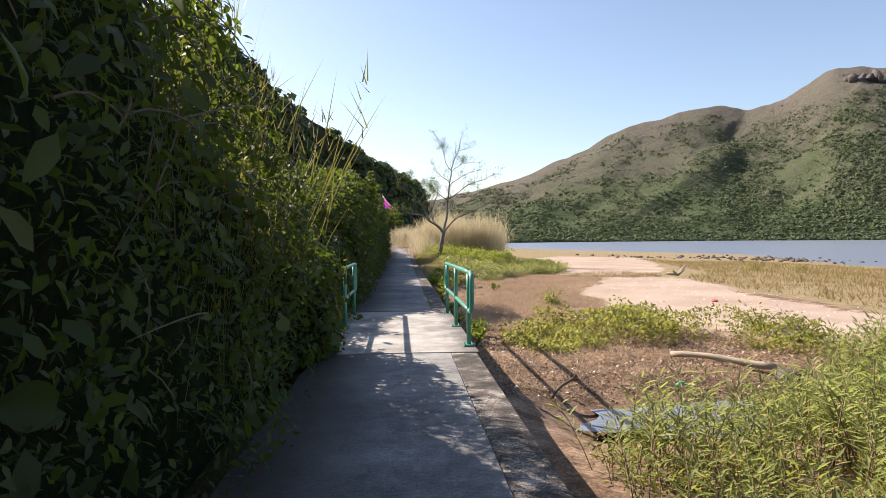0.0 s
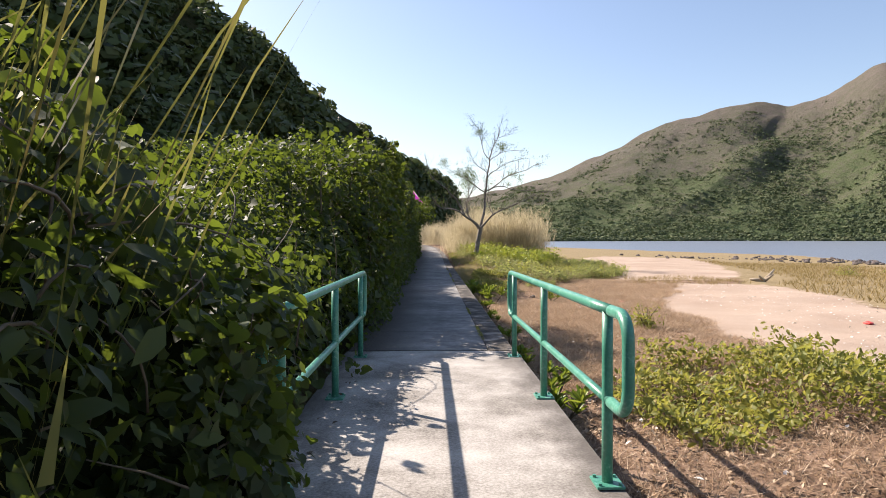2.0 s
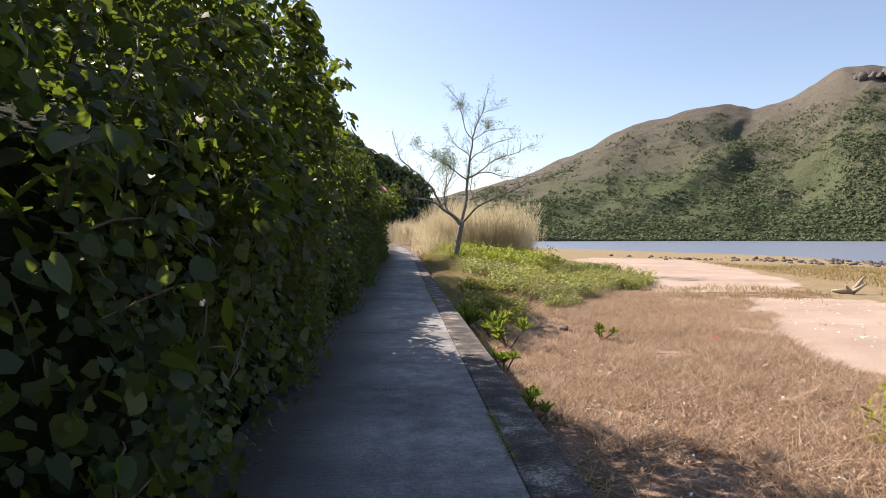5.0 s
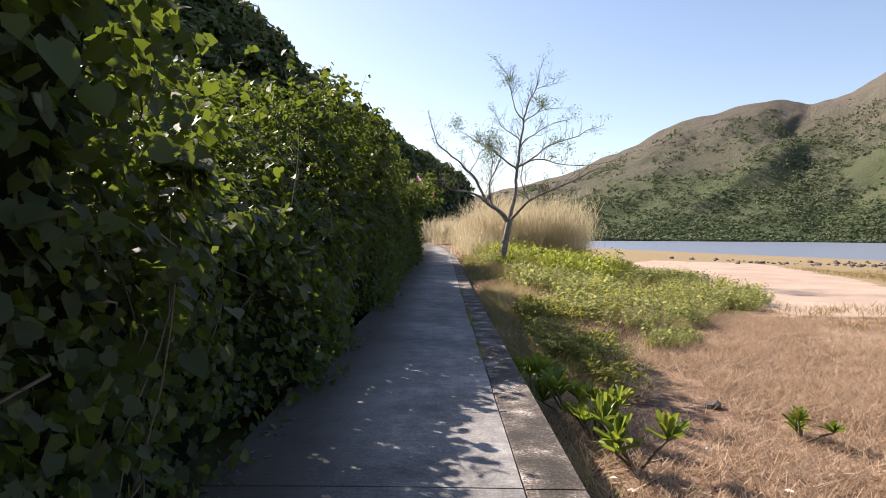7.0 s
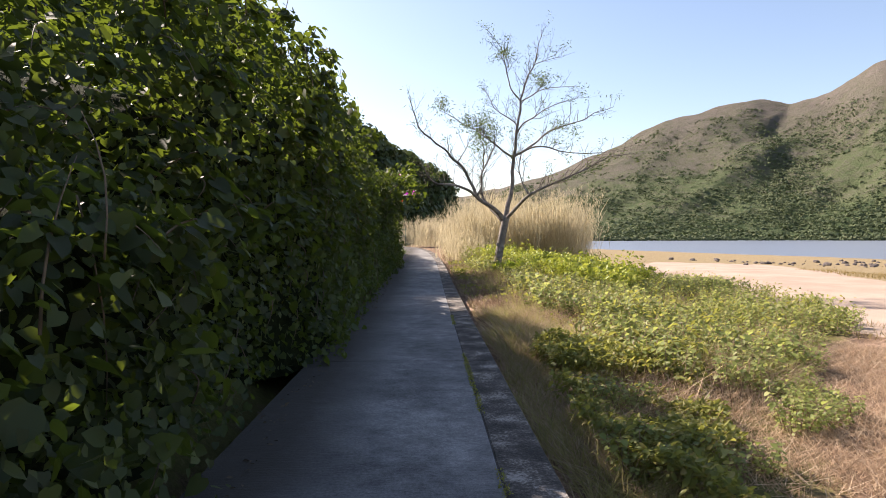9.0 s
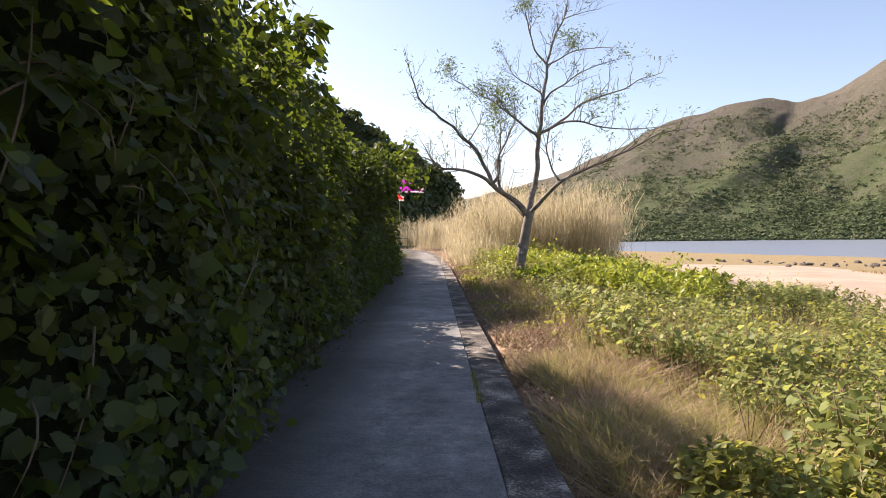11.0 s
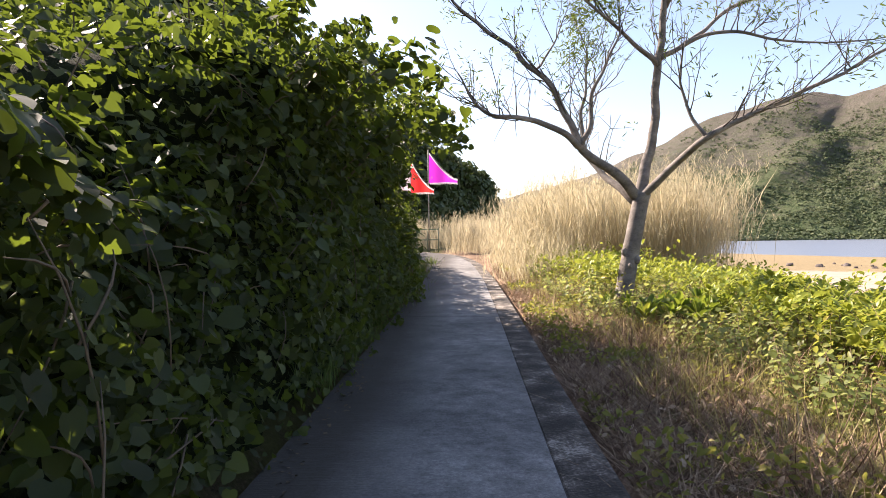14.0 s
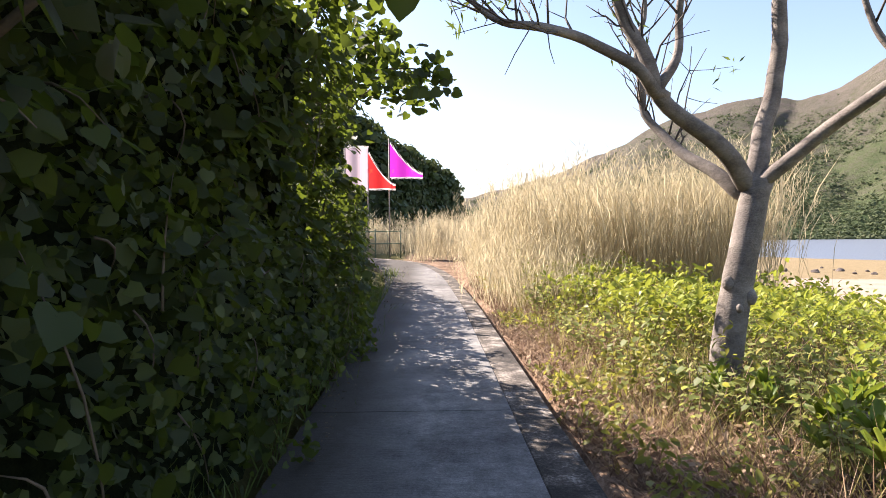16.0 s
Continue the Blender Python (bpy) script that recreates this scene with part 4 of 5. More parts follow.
bough([(-1.4, 16.4, 2.0), (-1.3, 16.5, 2.6), (-1.25, 16.5, 2.95)], 60, 0.12, 0.10, "upright leafy shoot above the thicket")
bough([(-1.1, 33.0, 2.3), (-1.0, 33.2, 2.8), (-0.9, 33.5, 3.1)], 40, 0.08, 0.13, "upright leafy shoot above the thicket")

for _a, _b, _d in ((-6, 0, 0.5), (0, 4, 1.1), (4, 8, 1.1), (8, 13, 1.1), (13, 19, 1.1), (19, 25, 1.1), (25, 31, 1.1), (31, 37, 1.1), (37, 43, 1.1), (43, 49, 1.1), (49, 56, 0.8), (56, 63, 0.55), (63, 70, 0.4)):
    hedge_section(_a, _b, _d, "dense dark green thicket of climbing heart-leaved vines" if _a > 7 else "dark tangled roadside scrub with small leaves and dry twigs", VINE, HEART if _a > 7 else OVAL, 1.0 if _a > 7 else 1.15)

# ---------------------------------------------------------------- the bare tree
def limb(name, parent, points, r0, r1, tips, sides=9):
    """A tapering limb; its line is handed on so that twigs can grow from it."""
    line = bent(points, 6)
    n = len(line)
    rad = [r0 + (r1 - r0) * (k / (n - 1)) ** 0.8 for k in range(n)]
    line = [p + Vector((wobble(p.x * 2, p.z * 2, 1), wobble(p.y * 2, p.z * 2, 2), wobble(p.x, p.z * 2, 3))) * min(0.09, 6 * rad[k]) * (0 < k) for k, p in enumerate(line)]
    v, f = tube(line, rad, sides)
    put(name, mesh_from(name, v, f, True), BARK, parent)
    tips.append((line, rad))


def build_tree():
    tree = thing("tree", (2.82, 45.5, 0.14), "nearly leafless grey-barked tree with spreading forked branches", "tree")
    lines = []
    trunk = bent([(-0.03, 0, -0.25), (0.0, 0.0, 0.2), (0.10, 0.02, 0.8), (0.2, 0, 1.35), (0.32, 0.02, 1.92)], 6)
    rad = [0.165 - 0.035 * (k / (len(trunk) - 1)) ** 0.7 + 0.012 * wobble(k * 0.9, 3) for k in range(len(trunk))]
    rad[-1] += 0.02
    v, f = tube(trunk, rad, 16)
    put("trunk", mesh_from("trunk", v, f, True), BARK, tree)
    for a, z, r in ((200, 0.95, 0.055), (320, 0.82, 0.06), (265, 0.72, 0.035), (20, 1.25, 0.045)):
        bm = bmesh.new()
        bmesh.ops.create_icosphere(bm, subdivisions=2, radius=r)
        c = Vector((0.1 + 0.13 * (z - 0.8) / 0.8 + 0.125 * math.cos(radians(a)), 0.125 * math.sin(radians(a)), z))
        for v in bm.verts:
            v.co = c + Vector((v.co.x, v.co.y, v.co.z * 1.3)) * (1 + 0.25 * wobble(v.co.x * 30, v.co.y * 30, v.co.z * 30))
        part("burl", bm, BARK, tree, "swollen bark knot", True)
    F0 = Vector((0.32, 0.02, 1.86))

    def rel(*pts):
        return [F0 + Vector(p) * 0.93 for p in pts]
    limb("branch", tree, rel((0, 0, 0), (0.10, 0.05, 0.6), (0.23, 0.05, 1.3), (0.31, 0, 2.45), (0.46, 0, 3.6), (0.58, 0.1, 4.65), (0.87, 0.2, 5.57), (1.13, 0.2, 6.15), (1.45, 0.3, 7.4)), 0.105, 0.010, lines, 10)
    limb("branch", tree, rel((0, 0, 0), (-0.5, -0.2, 0.40), (-1.1, -0.4, 0.83), (-1.45, -0.5, 1.5), (-1.95, -0.5, 2.2), (-2.7, -0.4, 2.9), (-3.4, -0.4, 3.6), (-3.75, -0.4, 4.65)), 0.10, 0.012, lines, 10)
    limb("branch", tree, rel((0, 0, 0), (0.35, -0.5, 0.45), (0.72, -1.1, 0.92), (1.4, -1.2, 1.18), (1.95, -1.2, 1.45), (2.95, -1.1, 1.9), (3.9, -1.0, 2.35), (4.7, -1.0, 2.5)), 0.075, 0.010, lines)
    limb("branch", tree, rel((0.72, -1.1, 0.92), (0.5, -1.0, 1.3), (0.42, -0.9, 2.0), (0.55, -0.8, 2.7)), 0.04, 0.008, lines, 7)
    limb("branch", tree, rel((-1.1, -0.4, 0.83), (-1.6, -0.7, 1.1), (-2.3, -1.0, 1.28), (-2.75, -1.1, 1.32), (-3.0, -1.1, 1.55), (-3.3, -1.1, 2.0)), 0.064, 0.012, lines, 7)
    limb("branch", tree, rel((-1.15, -0.42, 0.85), (-1.0, -0.5, 1.3), (-0.95, -0.6, 1.9), (-0.6, -0.6, 2.6), (-0.5, -0.5, 3.3)), 0.055, 0.008, lines, 7)
    limb("branch", tree, rel((0, 0, -0.08), (-0.28, 0.25, 0.16), (-0.58, 0.6, 0.48), (-0.82, 0.9, 0.95), (-0.9, 1.0, 1.8), (-0.75, 1.0, 2.6), (-0.95, 1.0, 3.4)), 0.085, 0.009, lines, 9)
    limb("branch", tree, rel((0.30, 0, 2.35), (-0.2, -0.3, 2.7), (-0.87, -0.6, 3.1), (-1.56, -0.8, 3.55), (-2.6, -0.9, 4.1)), 0.05, 0.007, lines, 7)
    limb("branch", tree, rel((0.31, 0, 2.45), (0.87, -0.3, 2.75), (1.5, -0.5, 2.78), (2.1, -0.6, 2.6), (3.2, -0.6, 2.48), (4.8, -0.5, 2.8)), 0.045, 0.007, lines, 7)
    limb("branch", tree, rel((0.33, 0, 2.5), (1.1, 0.3, 2.95), (1.7, 0.5, 3.45), (2.8, 0.6, 3.9), (3.6, 0.6, 4.25), (4.45, 0.7, 4.6)), 0.05, 0.008, lines, 7)
    limb("branch", tree, rel((0.45, 0, 3.4), (0.9, -0.3, 3.9), (1.6, -0.6, 4.3), (2.7, -0.8, 4.6)), 0.035, 0.006, lines, 6)
    limb("branch", tree, rel((0.58, 0.1, 4.65), (0.17, 0.2, 5.34), (-0.06, 0.2, 6.2), (-0.2, 0.2, 6.8), (-0.75, 0.2, 7.5)), 0.032, 0.006, lines, 6)
    limb("branch", tree, rel((0.58, 0.1, 4.6), (1.2, 0.5, 5.0), (2.0, 0.7, 5.3), (2.9, 0.7, 5.4)), 0.03, 0.006, lines, 6)
    limb("branch", tree, rel((1.1, 0.2, 6.1), (1.6, 0.3, 6.35), (2.25, 0.4, 6.5)), 0.018, 0.005, lines, 6)
    limb("branch", tree, rel((0.46, 0, 3.6), (0.1, 0.4, 4.1), (-0.4, 0.6, 4.5), (-0.8, 0.7, 5.3)), 0.03, 0.006, lines, 6)
    limb("branch", tree, rel((-1.95, -0.5, 2.2), (-1.5, -0.3, 2.9), (-1.3, -0.2, 3.5)), 0.022, 0.005, lines, 6)
    # twigs: two orders of fine forks
    twigs, tips = [], []
    for line, rad in lines:
        n = len(line)
        for k in range(n // 3, n):
            for _ in range(1 if rng.random() < 0.85 else 2):
                p = line[k]
                d = (line[min(k + 1, n - 1)] - line[max(k - 1, 0)]).normalized()
                side = Vector(rng.normal(size=3)).normalized()
                d = (d * 0.6 + side * 0.75 + Vector((0, 0, 0.35))).normalized()
                ln = rng.uniform(0.35, 1.15) * (0.6 + 0.6 * (1 - k / n))
                pts = [p + d * ln * t + Vector((0, 0, 0.18 * ln * t * t)) + Vector(rng.normal(0, 0.02, 3)) * (t > 0) for t in (0, 0.25, 0.5, 0.75, 1)]
                r = min(rad[k] * 0.5, 0.011)
                twigs.append(tube(pts, [r, r * 0.8, r * 0.65, r * 0.5, r * 0.3], 4))
                tips.append(pts[-1])
                for q in range(3):
                    b = pts[1 + q]
                    e = (d + Vector(rng.normal(0, 0.7, 3)) + Vector((0, 0, 0.2))).normalized()
                    l2 = ln * rng.uniform(0.25, 0.5)
                    pp = [b, b + e * l2 * 0.5 + Vector(rng.normal(0, 0.015, 3)), b + e * l2]
                    twigs.append(tube(pp, [r * 0.5, r * 0.4, r * 0.25], 3))
                    tips.append(pp[-1])
    tw = put("twig", mesh_from("twig", *join(*twigs)), TWIG_DARK, tree, "fine bare twigs")
    tw["kind"] = "stuff"
    # sparse feathery leaves, thickest on the left of the crown
    P, N = [], []
    for p in tips:
        q = p - F0
        thick = 0.8 * max(math.exp(-((q.x - cx) / 0.45) ** 2 - ((q.z - cz) / 0.30) ** 2) for cx, cz in ((-1.7, 3.3), (-0.9, 2.9), (-0.5, 3.5), (-2.5, 3.9), (-0.1, 6.1), (2.2, 3.3), (1.3, 5.3)))
        if rng.random() < 0.14 + 0.85 * thick:
            for s in range(int(10 + 48 * thick)):
                P.append(p + Vector(rng.normal(0, 0.09 + 0.07 * thick, 3)))
    P = np.array([tuple(p) for p in P])
    n = len(P)
    lv = put("leaves", mesh_from("leaves", *scattered(LANCE, P, turns(rng.normal(size=(n, 3)) + [0, 0, 0.5], rng.uniform(-3, 3, n)), rng.uniform(0.07, 0.15, n))), TREE_LEAF, tree, "sparse small green leaflets")
    lv["kind"] = "stuff"


build_tree()


# ---------------------------------------------------------------- tall grasses
def reed_bed(name, spots, blades, height, label, material, plume=0.0, width=0.014, lean=0.3, spread=0.22):
    """Clumps of tall arching blades; some stems carry a pale plume."""
    pieces = []
    for (cx, cy) in spots:
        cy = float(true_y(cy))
        n = int(blades * rng.uniform(0.7, 1.3))
        x, y = cx + rng.normal(0, spread, n), cy + rng.normal(0, spread, n)
        z = np.where(x < -1, path_z(y), ground_z(x, y)) - 0.03
        R = zturn(n, 0.0)
        tilt = np.clip(rng.normal(0, lean, (n, 2)), -1.4 * lean, 1.4 * lean)
        R[:, 0, 2], R[:, 1, 2] = tilt[:, 0], tilt[:, 1]
        h = height * rng.uniform(0.45, 1.05, n) * rng.uniform(0.8, 1.1) * (1 + 0.55 * float(grid_noise(cx, cy, 0.45, 90, 2)))
        w = width * rng.uniform(0.6, 1.4, n)
        pieces.append(scattered(BLADE, np.stack([x, y, z], 1), R, np.stack([w, h * (0.2 if width > 0.007 else 0.11), h], 1)))
        k = int(n * plume)
        if k:
            tip = np.stack([x, y, z], 1)[:k] + R[:k, :, 2] * h[:k, None] * 1.0
            m = 9
            Q = np.repeat(tip, m, 0) + np.stack([rng.normal(0, 0.03, k * m), rng.normal(0, 0.03, k * m), rng.uniform(-0.32, 0.22, k * m)], 1)
            S = np.stack([np.full(k * m, 0.015), np.full(k * m, 0.05), rng.uniform(0.12, 0.26, k * m)], 1)
            pieces.append(scattered(STALK, Q, zturn(k * m, 0.5), S))
    return tagged(put(name, mesh_from(name, *join(*pieces)), material), label, "grass", kind="stuff")


def spots_in(n, x0, x1, y0, y1, inside=None):
    out = []
    while len(out) < n:
        x, y = rng.uniform(x0, x1), rng.uniform(y0, y1)
        if inside is None or inside(x, y):
            out.append((x, y))
    return out


reed_bed("silver_grass", spots_in(190, 2.0, 10.8, 55.0, 64.5, lambda x, y: y > 54.6 + 0.25 * abs(x - 5) and x < 8.1 + 0.2 * (y - 55)), 76, 2.65, "tall pale golden silver grass behind the tree", PLUME, 0.85, 0.0075, 0.2, 0.5)
reed_bed("silver_grass", spots_in(60, 1.4, 3.2, 53.0, 66.0, lambda x, y: x > 1.5 + 0.02 * (y - 53)), 60, 1.1, "straw-coloured tall grass along the path verge", PLUME, 0.4, 0.010, 0.3, 0.4)
reed_bed("silver_grass", spots_in(150, -5.0, 6.0, 63.0, 84.0, lambda x, y: x > 1.6 - (y - 63) * 0.62 and (x > -0.7 or y > 70.5)), 60, 1.7, "pale dry grass beyond the bend of the path", PLUME, 0.4, 0.012, 0.3, 0.4)
reed_bed("reeds", spots_in(16, -2.1, -1.5, 5.9, 7.3), 34, 2.9, "tall arching green and straw reeds in the thicket", REED_GREEN, 0.25, 0.0045, 0.3)
reed_bed("reeds", spots_in(8, -2.0, -1.5, 4.4, 5.6), 30, 3.5, "tall plumed reeds above the thicket", REED_GREEN, 0.2, 0.006, 0.14)
reed_bed("verge_grass", spots_in(70, 1.06, 1.28, 13.5, 37), 26, 0.22, "dark weeds growing along the edging strip", GRASS, 0, 0.008, 0.5)
reed_bed("verge_grass", spots_in(60, -1.25, -0.92, 41, 60), 34, 0.42, "dark grass tufts at the thicket's foot", TREE_LEAF, 0, 0.010, 0.4)


# ---------------------------------------------------------------- low ground cover
def carpet(name, n, region, tall, size, shape, material, label, category, up=0.9, wide=0.35, layer=1.0):
    """Leaves of low ground cover over a region of the plan: rows of (x, y) come from region(n)."""
    x, y = region(n)
    bumps = 0.62 + 0.75 * grid_noise(x, y, 0.55, 71, 2) + 0.55 * grid_noise(x, y, 2.3, 72, 2)
    h = tall * np.clip(bumps, 0.05, 1.9)
    z = np.where(np.abs(x) < 1.0, path_z(y) + 0.008, ground_z(x, y)) + h * (1 - layer * rng.random(n) ** 2)
    nor = np.stack([rng.normal(-0.1, wide, n), rng.normal(0, wide, n), up + rng.normal(0, 0.2, n)], 1)
    s = size * rng.uniform(0.55, 1.35, n)
    return tagged(put(name, mesh_from(name, *scattered(shape, np.stack([x, y, z], 1), turns(nor, rng.uniform(-3.14, 3.14, n)), s)), material), label, category, kind="stuff")


def between(y0, y1, left, right, dens=None, ragged=0.45):
    def region(n):
        xs, ys = np.zeros(0), np.zeros(0)
        while len(xs) < n:
            y = rng.uniform(y0, y1, n)
            a, b = np.interp(y, *left), np.interp(y, *right)
            x = rng.uniform(min(left[1]), max(right[1]), n)
            e = ragged * grid_noise(x, y, 0.8, 77, 3)
            ok = (x > a + e) & (x < b + e)
            if dens is not None:
                ok &= grid_noise(x, y, dens[0], 78, 3) > dens[1]
            xs, ys = np.concatenate([xs, x[ok]]), np.concatenate([ys, y[ok]])
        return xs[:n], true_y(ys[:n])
    return region


BED_L = ([28, 29.5, 33, 36, 38, 41, 44, 47, 52, 57], [2.6, 2.1, 2.1, 1.9, 2.2, 2.2, 2.1, 1.9, 1.8, 1.8])
BED_R = ([28, 30, 33, 35, 38.5, 44, 48, 57], [2.9, 3.6, 6.0, 8.4, 10.4, 11.2, 11.0, 9.0])
carpet("vine_bed", 14000, between(29.5, 57, BED_L, BED_R, (0.8, -0.2)), 0.55, 0.078, OVAL, SHRUB, "sprawling green creeper over the verge", "ground cover", 0.7, 0.6)
carpet("beach_shrub", 5000, between(48.0, 56.5, ([45, 48, 57], [2.7, 2.4, 1.9]), ([45, 48, 57], [5.6, 8.5, 9.0]), (0.4, -0.3)), 0.95, 0.13, OVAL, BEACH_LEAF, "bright yellow-green leafy shrubs round the tree", "shrub", 0.5, 0.7)
carpet("beach_shrub", 2500, between(40.2, 45.6, ([40, 42, 45.6], [4.0, 3.5, 3.6]), ([40, 43, 45.6], [5.2, 7.2, 7.6])), 0.8, 0.14, OVAL, BEACH_LEAF, "sunlit yellow-green shrub on the verge", "shrub", 0.5, 0.7)
carpet("creeper", 12000, between(23.5, 31.5, ([23, 26.5, 28, 31.5], [2.0, 2.0, 1.5, 1.7]), ([23, 26.5, 29, 31.5], [2.1, 2.3, 3.2, 4.2]), (0.6, -0.2)), 0.30, 0.07, OVAL, SHRUB, "low green creeper spilling over dry grass", "ground cover", 0.7, 0.5)
carpet("willow_herb", 26000, between(1.0, 9.6, ([0, 5.7, 6.3, 6.9, 7.6, 8.4, 9.6], [1.55, 1.55, 2.7, 3.7, 4.6, 5.4, 6.4]), ([0, 9.6], [9.5, 10.5]), (0.5, -0.5)), 0.55, 0.085, LANCE, SHRUB, "thick stand of narrow-leaved green shrubs by the puddle", "shrub", 0.3, 0.8)
carpet("low_shrub", 7000, between(10.8, 14.6, ([10.8, 12, 14.6], [2.6, 1.9, 3.0]), ([10.8, 12, 14.6], [4.4, 5.2, 5.6]), (0.7, -0.35)), 0.5, 0.08, OVAL, SHRUB, "low green and yellow shrubs on the dry flat", "shrub", 0.5, 0.7)
carpet("low_shrub", 2600, between(10.0, 13.4, ([10, 13.4], [5.4, 5.4]), ([10, 13.4], [8.0, 7.4]), (0.7, 0.0)), 0.4, 0.07, OVAL, SHRUB, "sparse green shrubs at the sand's edge", "shrub", 0.5, 0.7)


WEED = leaf_material("weed_leaf", [(0.05, (0.07, 0.10, 0.025)), (0.35, (0.15, 0.19, 0.055)), (0.7, (0.27, 0.31, 0.10)), (0.9, (0.40, 0.39, 0.16)), (0.98, (0.36, 0.22, 0.08))], (0.58, 0.62, 0.16), 0.5, 0.45)
WEED_STEM = surface("weed_stem", [(0.3, (0.10, 0.06, 0.035)), (0.7, (0.30, 0.20, 0.12))], 5, 60, 0.8)


def weed_form(seed, n, tall, size, leaf, whorl=False, lift=0.0):
    """One upright weed, a metre of stem scaled to tall, as its leaves and its stem."""
    r = np.random.default_rng(seed)
    k = np.arange(n)
    t = 1 - 0.25 * r.random(n) ** 2 if whorl else 0.25 + 0.75 * (k + r.random(n) * 0.5) / n
    a = k * 2.4 + r.normal(0, 0.3, n)
    bow = r.normal(0, 0.14, 2)
    P = np.stack([bow[0] * t * t, bow[1] * t * t, t * tall], 1)
    out = np.stack([np.cos(a), np.sin(a), np.zeros(n)], 1)
    drop = r.uniform(-0.4, 1.6, n) if whorl else r.uniform(-0.9, 0.0, n) + 1.6 * lift
    y = out + np.stack([np.zeros(n), np.zeros(n), drop], 1)
    y /= np.linalg.norm(y, axis=1, keepdims=True)
    x = np.cross(y, [0, 0, 1.0])
    x /= np.linalg.norm(x, axis=1, keepdims=True)
    R = np.stack([x, y, np.cross(x, y)], 2)
    leaves = scattered(leaf, P + out * 0.03, R, size * r.uniform(0.6, 1.2, n))
    q = np.linspace(0, 1, 4)
    stem = tube([Vector((bow[0] * u * u, bow[1] * u * u, u * tall)) for u in q], [0.006, 0.005, 0.004, 0.002], 3)
    return leaves, stem


def weeds(name, forms, count, region, label, material, lo=0.6, hi=1.25):
    """A stand of weeds over a region of the plan: the leaves in one part, the stems in another."""
    ob = thing(name, (4.0, 40.0, 0.0), label, "weeds", kind="stuff")
    leaves, stems = [], []
    for lv, st in forms:
        n = count // len(forms)
        x, y = region(n)
        P = np.stack([x - 4.0, y - 40.0, ground_z(x, y) - 0.02], 1)
        R, S = zturn(n, 0.18), rng.uniform(lo, hi, n) * (1 + 0.4 * grid_noise(x, y, 0.6, 95, 2))
        leaves.append(scattered(lv, P, R, S))
        stems.append(scattered(st, P, R, S))
    for nm, pieces, mat in (("leaves", leaves, material), ("stem", stems, WEED_STEM)):
        put(nm, mesh_from(nm, *join(*pieces)), mat, ob)["kind"] = "stuff"


HEART_WEEDS = [weed_form(200 + k, 15, 0.42, 0.062, HEART_SMALL) for k in range(4)]
WHORL_WEEDS = [weed_form(220 + k, 18, 0.55, 0.105, OVAL, True) for k in range(4)]
WILLOW_WEEDS = [weed_form(240 + k, 22, 0.60, 0.12, LANCE, False, 0.7) for k in range(4)]
weeds("willow_herb", WILLOW_WEEDS, 3000, between(1.0, 9.6, ([0, 5.7, 6.3, 6.9, 7.6, 8.4, 9.6], [1.55, 1.55, 2.7, 3.7, 4.6, 5.4, 6.4]), ([0, 9.6], [9.5, 10.5]), (0.5, -0.45)), "upright narrow-leaved yellow-green herbs by the puddle", WEED, 0.6, 1.3)
weeds("verge_weeds", HEART_WEEDS, 3600, between(29.5, 46, ([28, 30, 33, 36, 40, 43, 46], [3.0, 2.7, 2.6, 2.4, 2.6, 2.5, 2.0]), ([28, 30, 33, 35, 39, 46], [3.4, 4.2, 6.4, 8.6, 10.2, 10.6]), (0.9, -0.12)), "pale green heart-leaved weeds on brown stems", WEED)
weeds("verge_weeds", HEART_WEEDS, 900, between(44, 55, ([44, 48, 55], [1.9, 1.8, 1.8]), ([44, 55], [8.5, 7.5]), (0.6, -0.35)), "pale green heart-leaved weeds round the tree", WEED)
weeds("verge_weeds", HEART_WEEDS, 1000, between(27.0, 33, ([27, 30, 33], [1.6, 1.9, 2.2]), ([27, 29, 33], [2.6, 4.6, 5.6]), (0.8, -0.05)), "scattered green weeds in straw grass", WEED, 0.4, 0.9)
weeds("beach_shrub", WHORL_WEEDS, 760, between(40.4, 46.6, ([40, 42, 46.6], [4.2, 3.4, 3.4]), ([40, 43, 46.6], [5.4, 7.4, 7.8]), (0.7, -0.3)), "yellow-green shrubs with whorls of long leaves", BEACH_LEAF, 0.6, 1.15)
weeds("beach_shrub", WHORL_WEEDS, 660, between(47.0, 56.0, ([47, 50, 56], [2.9, 2.3, 1.9]), ([47, 50, 56], [6.0, 8.0, 8.6]), (0.6, -0.3)), "bright leafy shrubs below the silver grass", BEACH_LEAF, 0.7, 1.2)


def small_bush(x, y, r, h, label, n=420):
    ob = thing("bush", (x, y, float(ground_z(x, y))), label, "bush", "bushes on the flat")
    d = rng.normal(size=(n, 3))
    d[:, 2] = np.abs(d[:, 2])
    d /= np.linalg.norm(d, axis=1, keepdims=True)
    P = d * (rng.random(n) ** 0.4)[:, None] * [r, r, h] * (0.8 + 0.35 * np.sin(d[:, :1] * 5 + d[:, 1:2] * 4))
    put("leaves", mesh_from("leaves", *scattered(OVAL, P, turns(d + rng.normal(0, 0.5, (n, 3)), rng.uniform(-3, 3, n)), rng.uniform(0.05, 0.10, n))), SHRUB, ob)
    for k in range(6):
        a = rng.uniform(0, 6.28)
        tip = Vector((math.cos(a) * r * 0.6, math.sin(a) * r * 0.6, h * 0.8))
        put("stem", mesh_from("stem", *tube([Vector((0, 0, -0.05)), tip * 0.5 + Vector((0, 0, 0.05)), tip], [0.012, 0.009, 0.004], 5)), TWIG, ob)


